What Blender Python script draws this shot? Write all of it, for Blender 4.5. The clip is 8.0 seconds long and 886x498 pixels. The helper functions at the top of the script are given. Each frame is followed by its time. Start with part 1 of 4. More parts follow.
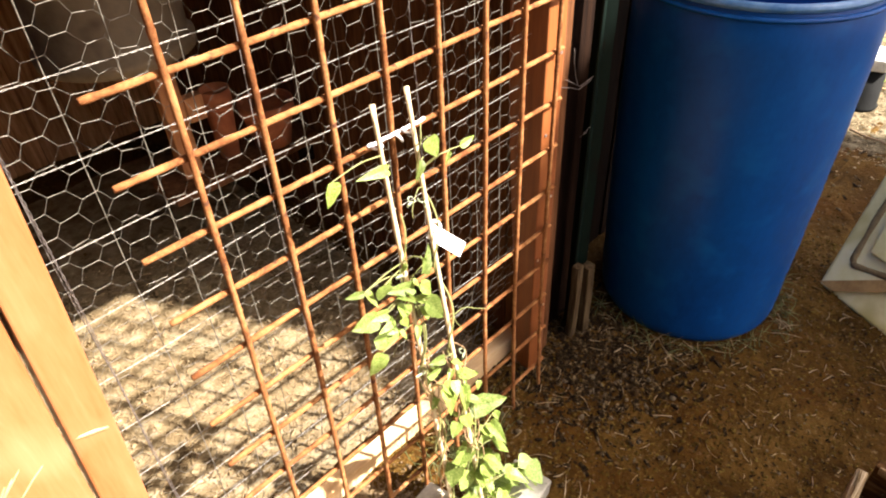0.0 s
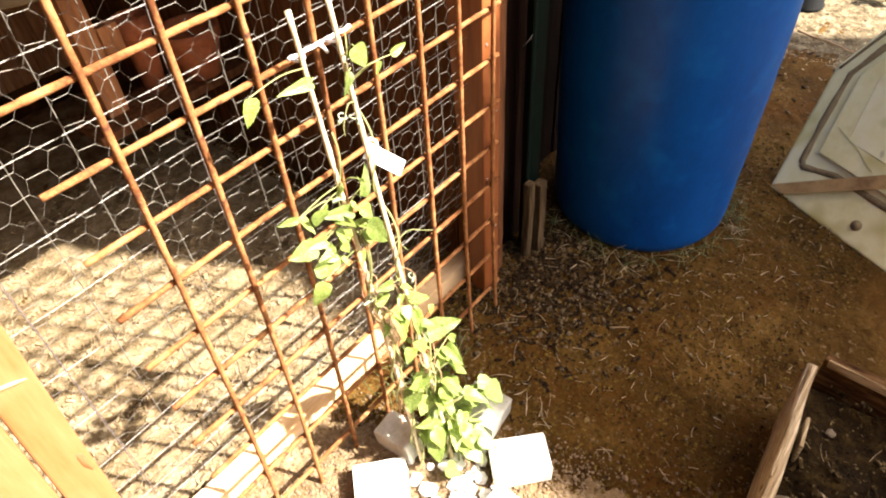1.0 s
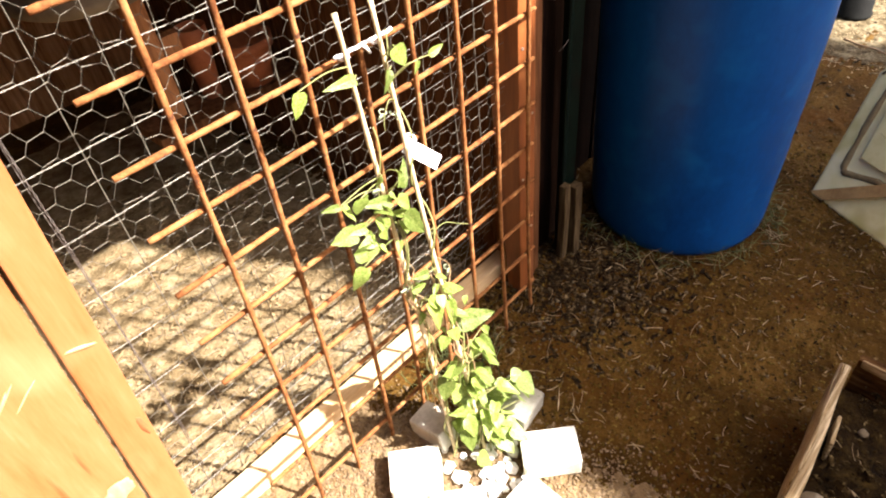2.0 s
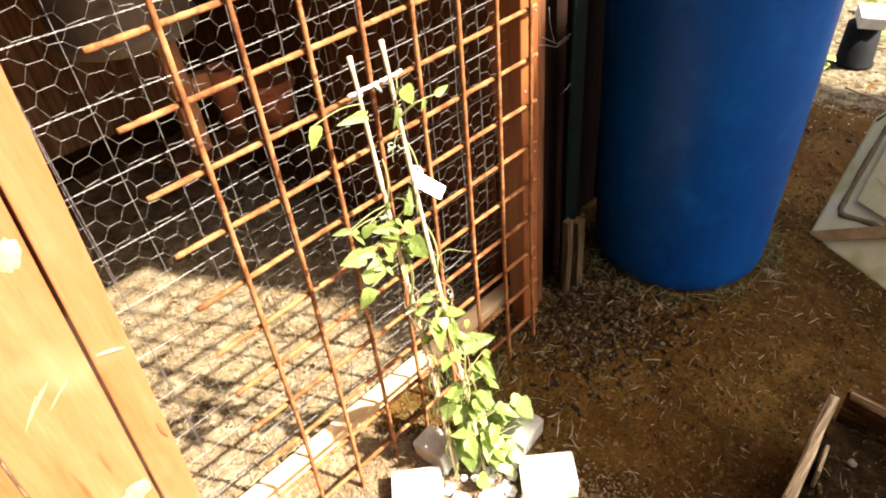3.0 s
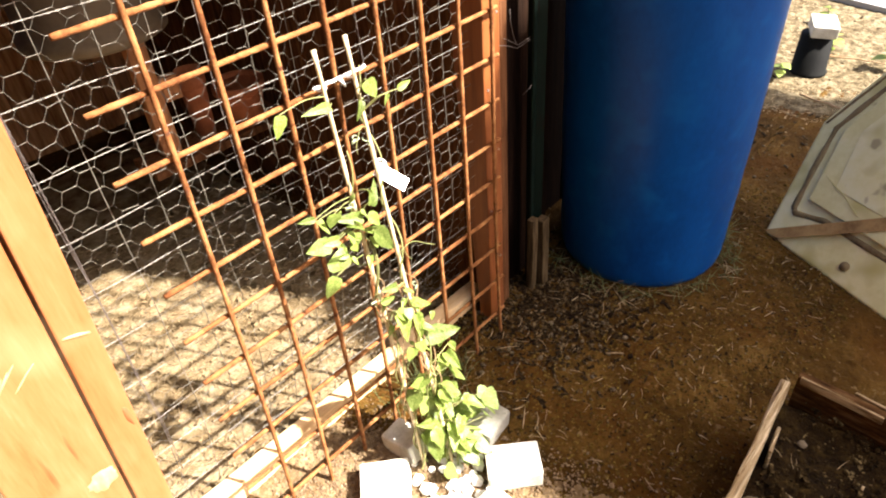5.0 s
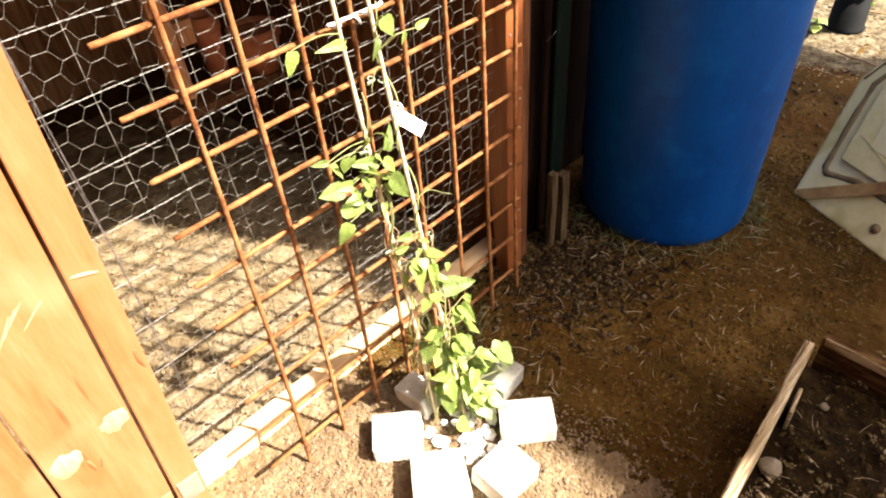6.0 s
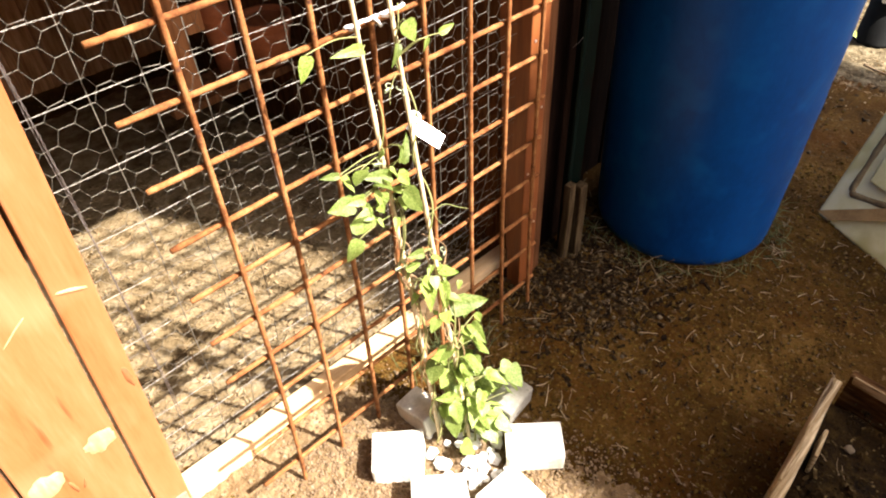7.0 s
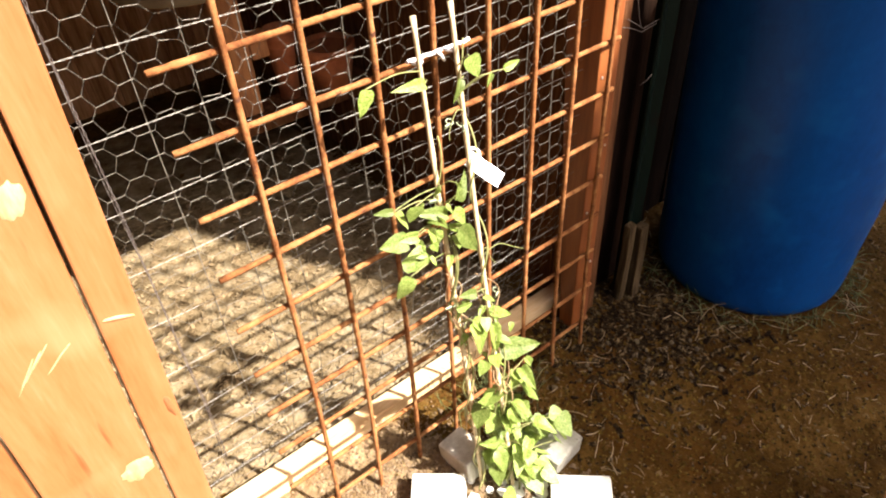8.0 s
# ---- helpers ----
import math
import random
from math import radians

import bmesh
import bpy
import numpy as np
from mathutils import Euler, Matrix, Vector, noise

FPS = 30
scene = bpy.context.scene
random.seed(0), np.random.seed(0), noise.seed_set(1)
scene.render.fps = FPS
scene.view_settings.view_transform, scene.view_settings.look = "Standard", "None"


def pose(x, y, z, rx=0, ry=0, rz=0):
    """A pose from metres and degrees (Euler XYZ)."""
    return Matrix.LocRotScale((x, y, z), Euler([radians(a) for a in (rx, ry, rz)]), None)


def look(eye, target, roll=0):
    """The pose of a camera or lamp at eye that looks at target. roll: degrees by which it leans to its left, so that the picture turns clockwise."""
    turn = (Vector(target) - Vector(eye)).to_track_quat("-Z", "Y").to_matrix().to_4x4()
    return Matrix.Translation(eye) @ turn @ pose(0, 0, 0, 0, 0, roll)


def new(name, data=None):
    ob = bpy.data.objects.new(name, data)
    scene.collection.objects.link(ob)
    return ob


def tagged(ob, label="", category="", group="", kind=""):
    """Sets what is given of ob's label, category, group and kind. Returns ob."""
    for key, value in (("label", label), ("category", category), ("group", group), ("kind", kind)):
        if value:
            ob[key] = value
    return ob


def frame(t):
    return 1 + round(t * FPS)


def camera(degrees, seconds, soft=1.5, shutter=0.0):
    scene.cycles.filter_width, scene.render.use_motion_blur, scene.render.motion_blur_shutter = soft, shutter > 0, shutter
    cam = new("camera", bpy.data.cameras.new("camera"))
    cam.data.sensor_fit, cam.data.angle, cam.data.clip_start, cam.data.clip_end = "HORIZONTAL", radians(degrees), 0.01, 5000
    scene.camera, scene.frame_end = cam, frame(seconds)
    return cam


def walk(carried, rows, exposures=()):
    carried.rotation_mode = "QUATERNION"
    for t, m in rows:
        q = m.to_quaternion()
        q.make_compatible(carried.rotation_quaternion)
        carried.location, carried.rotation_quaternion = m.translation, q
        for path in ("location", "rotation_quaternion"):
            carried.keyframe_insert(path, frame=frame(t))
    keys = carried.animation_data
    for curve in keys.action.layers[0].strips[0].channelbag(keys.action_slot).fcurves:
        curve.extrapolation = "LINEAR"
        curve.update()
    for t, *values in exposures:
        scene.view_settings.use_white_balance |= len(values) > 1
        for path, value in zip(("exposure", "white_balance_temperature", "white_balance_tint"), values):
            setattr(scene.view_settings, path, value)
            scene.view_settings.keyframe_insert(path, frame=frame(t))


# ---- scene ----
cam = camera(67.5, 8.0, soft=1.98)
PATH = [
    (0, (-0.251, -0.657, 1.329), (0.843, 0.462, 0.084), -2.9),
    (0.2, (-0.233, -0.639, 1.342), (0.925, 0.413, 0.096), -1.0),
    (0.3, (-0.228, -0.634, 1.343), (0.954, 0.406, 0.111), -0.6),
    (0.5, (-0.217, -0.641, 1.337), (0.97, 0.377, 0.09), -1.1),
    (0.7, (-0.205, -0.646, 1.319), (0.924, 0.34, -0.005), -2.2),
    (1, (-0.215, -0.66, 1.279), (0.851, 0.29, -0.122), -4.0),
    (1.2, (-0.216, -0.652, 1.272), (0.795, 0.315, -0.157), -5.7),
    (1.5, (-0.23, -0.679, 1.273), (0.819, 0.326, -0.101), -6.5),
    (1.8, (-0.245, -0.695, 1.282), (0.802, 0.339, -0.073), -6.5),
    (2, (-0.255, -0.715, 1.289), (0.75, 0.352, -0.072), -6.6),
    (3.3, (-0.296, -0.812, 1.32), (0.772, 0.342, 0.085), -5.8),
    (3.5, (-0.294, -0.834, 1.313), (0.815, 0.295, 0.09), -5.1),
    (4, (-0.302, -0.855, 1.307), (0.812, 0.256, 0.071), -4.8),
    (5.5, (-0.319, -0.827, 1.306), (0.774, 0.296, 0.062), -5.3),
    (5.8, (-0.317, -0.829, 1.296), (0.73, 0.301, 0.021), -5.9),
    (6, (-0.31, -0.827, 1.267), (0.705, 0.28, -0.054), -5.3),
    (6.2, (-0.298, -0.812, 1.251), (0.656, 0.226, -0.167), -5.9),
    (6.3, (-0.289, -0.804, 1.251), (0.666, 0.201, -0.191), -5.0),
    (6.5, (-0.283, -0.792, 1.232), (0.692, 0.191, -0.211), -3.3),
    (6.8, (-0.27, -0.756, 1.239), (0.694, 0.296, -0.162), -3.2),
    (7, (-0.265, -0.751, 1.259), (0.732, 0.344, -0.086), -2.9),
    (7.2, (-0.265, -0.756, 1.268), (0.75, 0.379, -0.028), -3.7),
    (7.5, (-0.251, -0.757, 1.264), (0.73, 0.391, -0.047), -3.4),
    (7.7, (-0.249, -0.74, 1.258), (0.687, 0.42, -0.075), -4.1),
    (8, (-0.24, -0.713, 1.252), (0.68, 0.515, -0.031), -3.6),
]
walk(cam, [(t, look(eye, target, roll)) for t, eye, target, roll in PATH], exposures=[(0, 2.23, 6640, 15), (0.25, 2.44, 6640, 15), (0.5, 2.71, 6640, 15), (1, 2.54, 6640, 15), (1.5, 2.34, 6640, 15), (2, 2.28, 6640, 15), (3.5, 2.29, 6640, 15), (4, 2.31, 6640, 15), (5.5, 2.27, 6640, 15), (6.5, 2.17, 6640, 15), (8, 2.01, 6640, 15)])

# ---- light: one low-angled sun, clear sky ----
SUN_EL, SUN_DIR = 47.0, Vector((-0.327, 0.597, -0.731))
world = bpy.data.worlds.new("sky")
scene.world = world
world.use_nodes = True
sky = world.node_tree.nodes.new("ShaderNodeTexSky")
sky.sky_type, sky.sun_disc = "NISHITA", False
sky.sun_elevation = radians(SUN_EL)
sky.air_density, sky.dust_density, sky.ozone_density = 0.8, 5.0, 0.2
sky.sun_rotation = math.atan2(-SUN_DIR.x, -SUN_DIR.y)
world.node_tree.links.new(sky.outputs[0], world.node_tree.nodes["Background"].inputs[0])
world.node_tree.nodes["Background"].inputs[1].default_value = 0.074
sun = new("sun", bpy.data.lights.new("sun", "SUN"))
sun.data.energy, sun.data.angle, sun.data.color = 5.0, radians(0.9), (1.0, 0.955, 0.89)
sun.matrix_world = look((0, 0, 6), Vector((0, 0, 6)) + SUN_DIR)


# ---- materials ----
def material(name, stops, scale=8.0, stretch=(1, 1, 1), rough=0.8, metal=0.0, bump=0.3, fine=120.0, detail=6.0,
             each=0.0, spots=None, rough_span=0.12, depth=0.004, translucent=0.0, coat=0.0, dim=1.0, patch=None, soft=0.05):
    """A noise-driven surface: stops are (place, colour) along coarse noise, with fine grain, relief and optional spots."""
    m = bpy.data.materials.new(name)
    m.use_nodes = True
    nt = m.node_tree
    nodes, link = nt.nodes, nt.links.new
    bsdf = nodes["Principled BSDF"]
    tc = nodes.new("ShaderNodeTexCoord")
    mp = nodes.new("ShaderNodeMapping")
    mp.inputs["Scale"].default_value = stretch
    link(tc.outputs["Object"], mp.inputs[0])
    src = mp.outputs[0]
    info = nodes.new("ShaderNodeObjectInfo")
    shift = nodes.new("ShaderNodeVectorMath")
    shift.operation = "MULTIPLY_ADD"
    comb = nodes.new("ShaderNodeCombineXYZ")
    for k in range(3):
        link(info.outputs["Random"], comb.inputs[k])
    shift.inputs[1].default_value = (17.0, 31.0, 23.0)
    link(comb.outputs[0], shift.inputs[0])
    link(src, shift.inputs[2])
    src = shift.outputs[0]

    def tex(sc, det=detail, rg=0.6):
        n = nodes.new("ShaderNodeTexNoise")
        n.inputs["Scale"].default_value, n.inputs["Detail"].default_value, n.inputs["Roughness"].default_value = sc, det, rg
        link(src, n.inputs["Vector"])
        return n

    a, b = tex(scale), tex(fine, 4.0)
    mix = nodes.new("ShaderNodeMath")
    mix.operation = "MULTIPLY_ADD"
    mix.inputs[1].default_value = 0.35
    link(b.outputs[0], mix.inputs[0])
    sub = nodes.new("ShaderNodeMath")
    sub.operation = "MULTIPLY_ADD"
    sub.inputs[1].default_value, sub.inputs[2].default_value = 1.0, -0.175
    link(a.outputs[0], sub.inputs[0])
    link(sub.outputs[0], mix.inputs[2])
    ramp = nodes.new("ShaderNodeValToRGB")
    els = ramp.color_ramp.elements
    while len(els) < len(stops):
        els.new(0.5)
    for e, (p, c) in zip(els, stops):
        e.position, e.color = p, (*(k * dim for k in c), 1)
    link(mix.outputs[0], ramp.inputs[0])
    col = ramp.outputs[0]
    if spots:
        sp_scale, sp_at, sp_col = spots
        s = tex(sp_scale, 3.0)
        r2 = nodes.new("ShaderNodeValToRGB")
        r2.color_ramp.elements[0].position, r2.color_ramp.elements[1].position = sp_at, sp_at + 0.08
        link(s.outputs[0], r2.inputs[0])
        mx = nodes.new("ShaderNodeMix")
        mx.data_type = "RGBA"
        link(r2.outputs[0], mx.inputs[0])
        link(col, mx.inputs[6])
        mx.inputs[7].default_value = (*(k * dim for k in sp_col), 1)
        col = mx.outputs[2]
    if patch:
        pa_scale, pa_at, pa_col = patch
        s = nodes.new("ShaderNodeTexNoise")
        s.inputs["Scale"].default_value, s.inputs["Detail"].default_value = pa_scale, 2.0
        link(tc.outputs["Object"], s.inputs["Vector"])
        r2 = nodes.new("ShaderNodeValToRGB")
        r2.color_ramp.elements[0].position, r2.color_ramp.elements[1].position = pa_at, pa_at + soft
        link(s.outputs[0], r2.inputs[0])
        mx = nodes.new("ShaderNodeMix")
        mx.data_type = "RGBA"
        link(r2.outputs[0], mx.inputs[0])
        link(col, mx.inputs[6])
        mx.inputs[7].default_value = (*(k * dim for k in pa_col), 1)
        col = mx.outputs[2]
    if each:
        hsv = nodes.new("ShaderNodeHueSaturation")
        mr = nodes.new("ShaderNodeMapRange")
        mr.inputs[3].default_value, mr.inputs[4].default_value = 1 - each, 1 + each
        link(info.outputs["Random"], mr.inputs[0])
        link(mr.outputs[0], hsv.inputs["Value"])
        link(col, hsv.inputs["Color"])
        col = hsv.outputs[0]
    link(col, bsdf.inputs["Base Color"])
    mr2 = nodes.new("ShaderNodeMapRange")
    mr2.inputs[3].default_value, mr2.inputs[4].default_value = max(rough - rough_span, 0.02), min(rough + rough_span, 1)
    link(b.outputs[0], mr2.inputs[0])
    link(mr2.outputs[0], bsdf.inputs["Roughness"])
    bsdf.inputs["Metallic"].default_value = metal
    bsdf.inputs["Coat Weight"].default_value = coat
    bp = nodes.new("ShaderNodeBump")
    bp.inputs["Strength"].default_value, bp.inputs["Distance"].default_value = bump, depth
    link(mix.outputs[0], bp.inputs["Height"])
    link(bp.outputs[0], bsdf.inputs["Normal"])
    if translucent:
        tr = nodes.new("ShaderNodeBsdfTranslucent")
        link(col, tr.inputs[0])
        ms = nodes.new("ShaderNodeMixShader")
        ms.inputs[0].default_value = translucent
        link(bsdf.outputs[0], ms.inputs[1])
        link(tr.outputs[0], ms.inputs[2])
        link(ms.outputs[0], nodes["Material Output"].inputs[0])
    return m


# Earth darkened in colour for shaded ground; paler sheets carry the sunlit tone.
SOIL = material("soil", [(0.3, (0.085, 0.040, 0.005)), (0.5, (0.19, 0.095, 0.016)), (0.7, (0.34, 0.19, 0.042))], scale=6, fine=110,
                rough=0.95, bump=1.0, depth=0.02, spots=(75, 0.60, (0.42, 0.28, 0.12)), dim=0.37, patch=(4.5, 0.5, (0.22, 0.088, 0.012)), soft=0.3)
CRUMB = material("earth_crumbs", [(0.3, (0.08, 0.045, 0.007)), (0.5, (0.2, 0.12, 0.021)), (0.7, (0.4, 0.28, 0.065))], scale=30, rough=0.95, bump=0.3, dim=0.44)
CHIP = material("bark_chips", [(0.40, (0.03, 0.016, 0.006)), (0.56, (0.1, 0.06, 0.022)), (0.68, (0.44, 0.32, 0.16))], scale=60, rough=0.9, bump=0.3, dim=0.34, each=0.0)
COOP_FLOOR = material("straw_floor", [(0.3, (0.17, 0.108, 0.046)), (0.5, (0.4, 0.295, 0.155)), (0.7, (0.62, 0.51, 0.32))], scale=14, fine=120, rough=0.95, bump=0.9, depth=0.01, dim=0.5)
BED_SOIL = material("bed_soil", [(0.3, (0.03, 0.015, 0.003)), (0.5, (0.09, 0.045, 0.008)), (0.72, (0.26, 0.155, 0.035))], scale=22, fine=140, rough=0.97, bump=1.0, depth=0.014, dim=0.165)
BED_BITS = material("bed_bits", [(0.36, (0.02, 0.011, 0.002)), (0.54, (0.09, 0.05, 0.01)), (0.66, (0.6, 0.45, 0.2))], scale=40, rough=0.95, bump=0.3, dim=0.28)
# Far earth with a sunlit tone put into its colour.
FAR_SUNLIT_EARTH = material("far_earth_sunlit_tone", [(0.3, (0.11, 0.08, 0.04)), (0.48, (0.27, 0.21, 0.115)), (0.66, (0.5, 0.42, 0.26))], scale=26, fine=90, rough=0.97, bump=1.0, depth=0.014, spots=(45, 0.6, (0.1, 0.065, 0.035)), dim=0.47)
# Dry earth with sunlight put into its colour, beside the darker soil.
SUNLIT_EARTH = material("dry_earth_sunlit_tone", [(0.3, (0.2, 0.125, 0.056)), (0.5, (0.33, 0.222, 0.112)), (0.7, (0.46, 0.335, 0.18))], scale=14, fine=130, rough=0.97, bump=1.0, depth=0.014, spots=(60, 0.62, (0.55, 0.44, 0.29)), dim=0.58)
MULCH = material("dark_mulch", [(0.3, (0.022, 0.011, 0.004)), (0.5, (0.08, 0.042, 0.013)), (0.7, (0.2, 0.12, 0.05))], scale=40, rough=0.95, bump=0.3, dim=0.38)
PEBBLE = material("pebble", [(0.3, (0.12, 0.085, 0.043)), (0.55, (0.27, 0.2, 0.101)), (0.75, (0.45, 0.38, 0.216))], scale=40, rough=0.9, bump=0.3, dim=0.4)
ROCK = material("tan_rock", [(0.3, (0.36, 0.26, 0.14)), (0.55, (0.52, 0.4, 0.24)), (0.75, (0.66, 0.55, 0.38))], scale=40, rough=0.9, bump=0.4, dim=0.29)
STRAW = material("straw", [(0.3, (0.22, 0.15, 0.07)), (0.55, (0.44, 0.33, 0.18)), (0.75, (0.68, 0.57, 0.38))], scale=25, rough=0.85, bump=0.2, dim=0.75)
SHAVING = material("shavings", [(0.3, (0.3, 0.19, 0.085)), (0.55, (0.5, 0.365, 0.185)), (0.75, (0.66, 0.525, 0.31))], scale=25, rough=0.9, bump=0.2, dim=0.56)
# Dry straw brightened in colour to look sunlit.
LITTER = material("sunlit_tone_litter", [(0.3, (0.4, 0.28, 0.15)), (0.55, (0.6, 0.47, 0.28)), (0.75, (0.74, 0.64, 0.43))], scale=25, rough=0.85, bump=0.2, dim=0.95)
GRASS = material("dry_grass", [(0.3, (0.06, 0.09, 0.02)), (0.55, (0.18, 0.21, 0.06)), (0.75, (0.46, 0.44, 0.22))], scale=25, rough=0.8, bump=0.2, dim=0.6)
RUST = material("rust", [(0.32, (0.2, 0.07, 0.024)), (0.5, (0.45, 0.18, 0.062)), (0.68, (0.62, 0.31, 0.12))], scale=30, fine=260, rough=0.88, bump=1.0, depth=0.002, spots=(45, 0.62, (0.16, 0.065, 0.035)), dim=0.55)
WIRE = material("galvanised_wire", [(0.3, (0.1, 0.09, 0.068)), (0.6, (0.21, 0.19, 0.15))], scale=60, rough=0.45, metal=0.3, bump=0.1)
PALE_WIRE = material("bright_wire", [(0.3, (0.2, 0.185, 0.155)), (0.6, (0.36, 0.335, 0.285))], scale=60, rough=0.5, metal=0.3, bump=0.1)
DARK_WIRE = material("dark_wire", [(0.3, (0.08, 0.06, 0.05)), (0.6, (0.2, 0.17, 0.15))], scale=60, rough=0.6, metal=0.4, bump=0.1, dim=1.0)
CEDAR = material("stained_timber", [(0.28, (0.50, 0.163, 0.046)), (0.46, (0.63, 0.234, 0.08)), (0.6, (0.69, 0.277, 0.106)), (0.78, (0.78, 0.365, 0.17))], scale=2.6, stretch=(7, 7, 0.7), fine=34, rough=0.42, bump=0.3, depth=0.0015, spots=(6, 0.70, (0.36, 0.12, 0.035)), coat=0.15, dim=0.5, patch=(5.0, 0.56, (0.80, 0.43, 0.21)), soft=0.2)
WORN = material("bare_worn_timber", [(0.3, (0.62, 0.36, 0.15)), (0.5, (0.72, 0.44, 0.2)), (0.7, (0.82, 0.55, 0.29))], scale=22, stretch=(5, 5, 1), fine=90, rough=0.75, bump=0.2, depth=0.001, dim=0.66)
SCUFF = material("dark_scuffed_timber", [(0.3, (0.3, 0.11, 0.035)), (0.6, (0.46, 0.18, 0.055))], scale=30, stretch=(5, 5, 1), fine=90, rough=0.7, bump=0.2, depth=0.001, dim=0.6)
CEDAR_LOW = material("stained_timber_lying", [(0.3, (0.52, 0.22, 0.085)), (0.5, (0.63, 0.3, 0.125)), (0.7, (0.72, 0.4, 0.19))], scale=4, stretch=(0.7, 7, 7), fine=26, rough=0.5, bump=0.15, depth=0.0015, dim=0.56)
POST_RED = material("red_stained_timber", [(0.3, (0.3, 0.08, 0.018)), (0.5, (0.47, 0.14, 0.034)), (0.7, (0.6, 0.21, 0.055))], scale=4, stretch=(7, 7, 0.7), fine=26, rough=0.5, bump=0.2, depth=0.0015, dim=0.48)
CEDAR_X = material("pale_timber_lying", [(0.3, (0.64, 0.39, 0.17)), (0.5, (0.76, 0.53, 0.28)), (0.7, (0.86, 0.68, 0.43))], scale=4, stretch=(0.7, 5, 5), fine=40, rough=0.6, bump=0.2, depth=0.002, spots=(4, 0.66, (0.5, 0.26, 0.1)), dim=0.95)
GREY_WOOD = material("weathered_wood", [(0.34, (0.17, 0.11, 0.05)), (0.5, (0.36, 0.26, 0.14)), (0.66, (0.66, 0.54, 0.35))], scale=9, stretch=(0.6, 22, 22), fine=30, rough=0.9, bump=1.0, depth=0.008, dim=1.05)
ROTTEN = material("rotten_plank", [(0.3, (0.05, 0.02, 0.006)), (0.5, (0.17, 0.075, 0.02)), (0.7, (0.36, 0.2, 0.08))], scale=8, stretch=(9, 1.6, 9), fine=30, rough=0.9, bump=0.9, depth=0.005, dim=0.42)
STAKE_WOOD = material("old_stake_wood", [(0.3, (0.07, 0.042, 0.02)), (0.55, (0.22, 0.145, 0.07)), (0.75, (0.4, 0.3, 0.17))], scale=9, stretch=(12, 12, 0.8), fine=30, rough=0.9, bump=0.8, depth=0.004, dim=0.38)
# Pulled near black: the colour carries the deep shade behind the drum.
SHADE_DARK_WOOD = material("shade_darkened_boards", [(0.3, (0.022, 0.009, 0.005)), (0.5, (0.055, 0.024, 0.011)), (0.7, (0.11, 0.05, 0.024))], scale=6, stretch=(9, 9, 0.8), fine=30, rough=0.9, bump=0.4, each=0.25, dim=0.22)
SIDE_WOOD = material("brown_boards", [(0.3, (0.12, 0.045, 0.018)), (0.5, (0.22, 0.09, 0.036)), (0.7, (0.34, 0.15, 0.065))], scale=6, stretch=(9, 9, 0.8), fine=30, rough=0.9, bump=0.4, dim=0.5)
# Board colour raised to stand in for the brown haze inside the coop.
HAZED_COOP_WOOD = material("haze_lifted_coop_boards", [(0.3, (0.2, 0.08, 0.03)), (0.5, (0.4, 0.18, 0.075)), (0.7, (0.54, 0.28, 0.13))], scale=6, stretch=(9, 9, 0.8), fine=30, rough=0.85, bump=0.4, each=0.2, dim=1.2)
PAVER = material("white_paver", [(0.3, (0.55, 0.53, 0.43)), (0.5, (0.74, 0.73, 0.62)), (0.7, (0.84, 0.83, 0.74))], scale=22, fine=160, rough=0.9, bump=0.6, depth=0.004, each=0.06, spots=(60, 0.7, (0.5, 0.47, 0.4)))
# Pits are its own; the greyer tone puts half shade into the colour.
HALF_SHADE_PAVER = material("pitted_half_shade_paver", [(0.3, (0.34, 0.32, 0.25)), (0.5, (0.52, 0.5, 0.41)), (0.7, (0.64, 0.62, 0.53))], scale=22, fine=120, rough=0.95, bump=0.9, depth=0.006, spots=(42, 0.64, (0.2, 0.18, 0.13)), dim=0.62)
STONE = material("white_stone", [(0.3, (0.5, 0.48, 0.44)), (0.6, (0.78, 0.77, 0.74))], scale=25, rough=0.85, bump=0.3, each=0.15)
LEAF = material("leaf", [(0.3, (0.14, 0.24, 0.03)), (0.5, (0.32, 0.44, 0.085)), (0.7, (0.56, 0.65, 0.21))], scale=16, fine=140, rough=0.45, bump=0.25, depth=0.002, each=0.42, translucent=0.35, dim=0.7)
STEM = material("stem", [(0.3, (0.16, 0.2, 0.05)), (0.6, (0.36, 0.34, 0.12))], scale=30, rough=0.6, bump=0.2, dim=0.75)
BAMBOO = material("bamboo", [(0.3, (0.42, 0.31, 0.16)), (0.6, (0.68, 0.56, 0.34))], scale=12, stretch=(6, 6, 0.6), fine=60, rough=0.4, bump=0.2)
DRY_STEM = material("dry_stem", [(0.3, (0.3, 0.16, 0.07)), (0.6, (0.55, 0.36, 0.18))], scale=30, rough=0.7, bump=0.2, dim=0.7)
CLIP = material("dull_clip_plastic", [(0.3, (0.2, 0.25, 0.13)), (0.6, (0.34, 0.38, 0.24))], scale=20, rough=0.5, bump=0.05)
TAG = material("white_tag_plastic", [(0.3, (0.8, 0.8, 0.8)), (0.6, (0.86, 0.86, 0.86))], scale=10, rough=0.18, bump=0.05)
BLUE = material("blue_plastic", [(0.3, (0.0008, 0.066, 0.30)), (0.55, (0.0008, 0.1, 0.41)), (0.75, (0.002, 0.14, 0.51))], scale=3.5, stretch=(1, 1, 0.6), fine=70, rough=0.42, bump=0.14, depth=0.002, spots=(30, 0.74, (0.05, 0.15, 0.3)), dim=0.66, patch=(13, 0.52, (0.003, 0.14, 0.48)), soft=0.25)
BLUE.node_tree.nodes["Principled BSDF"].inputs["Specular IOR Level"].default_value = 0.18
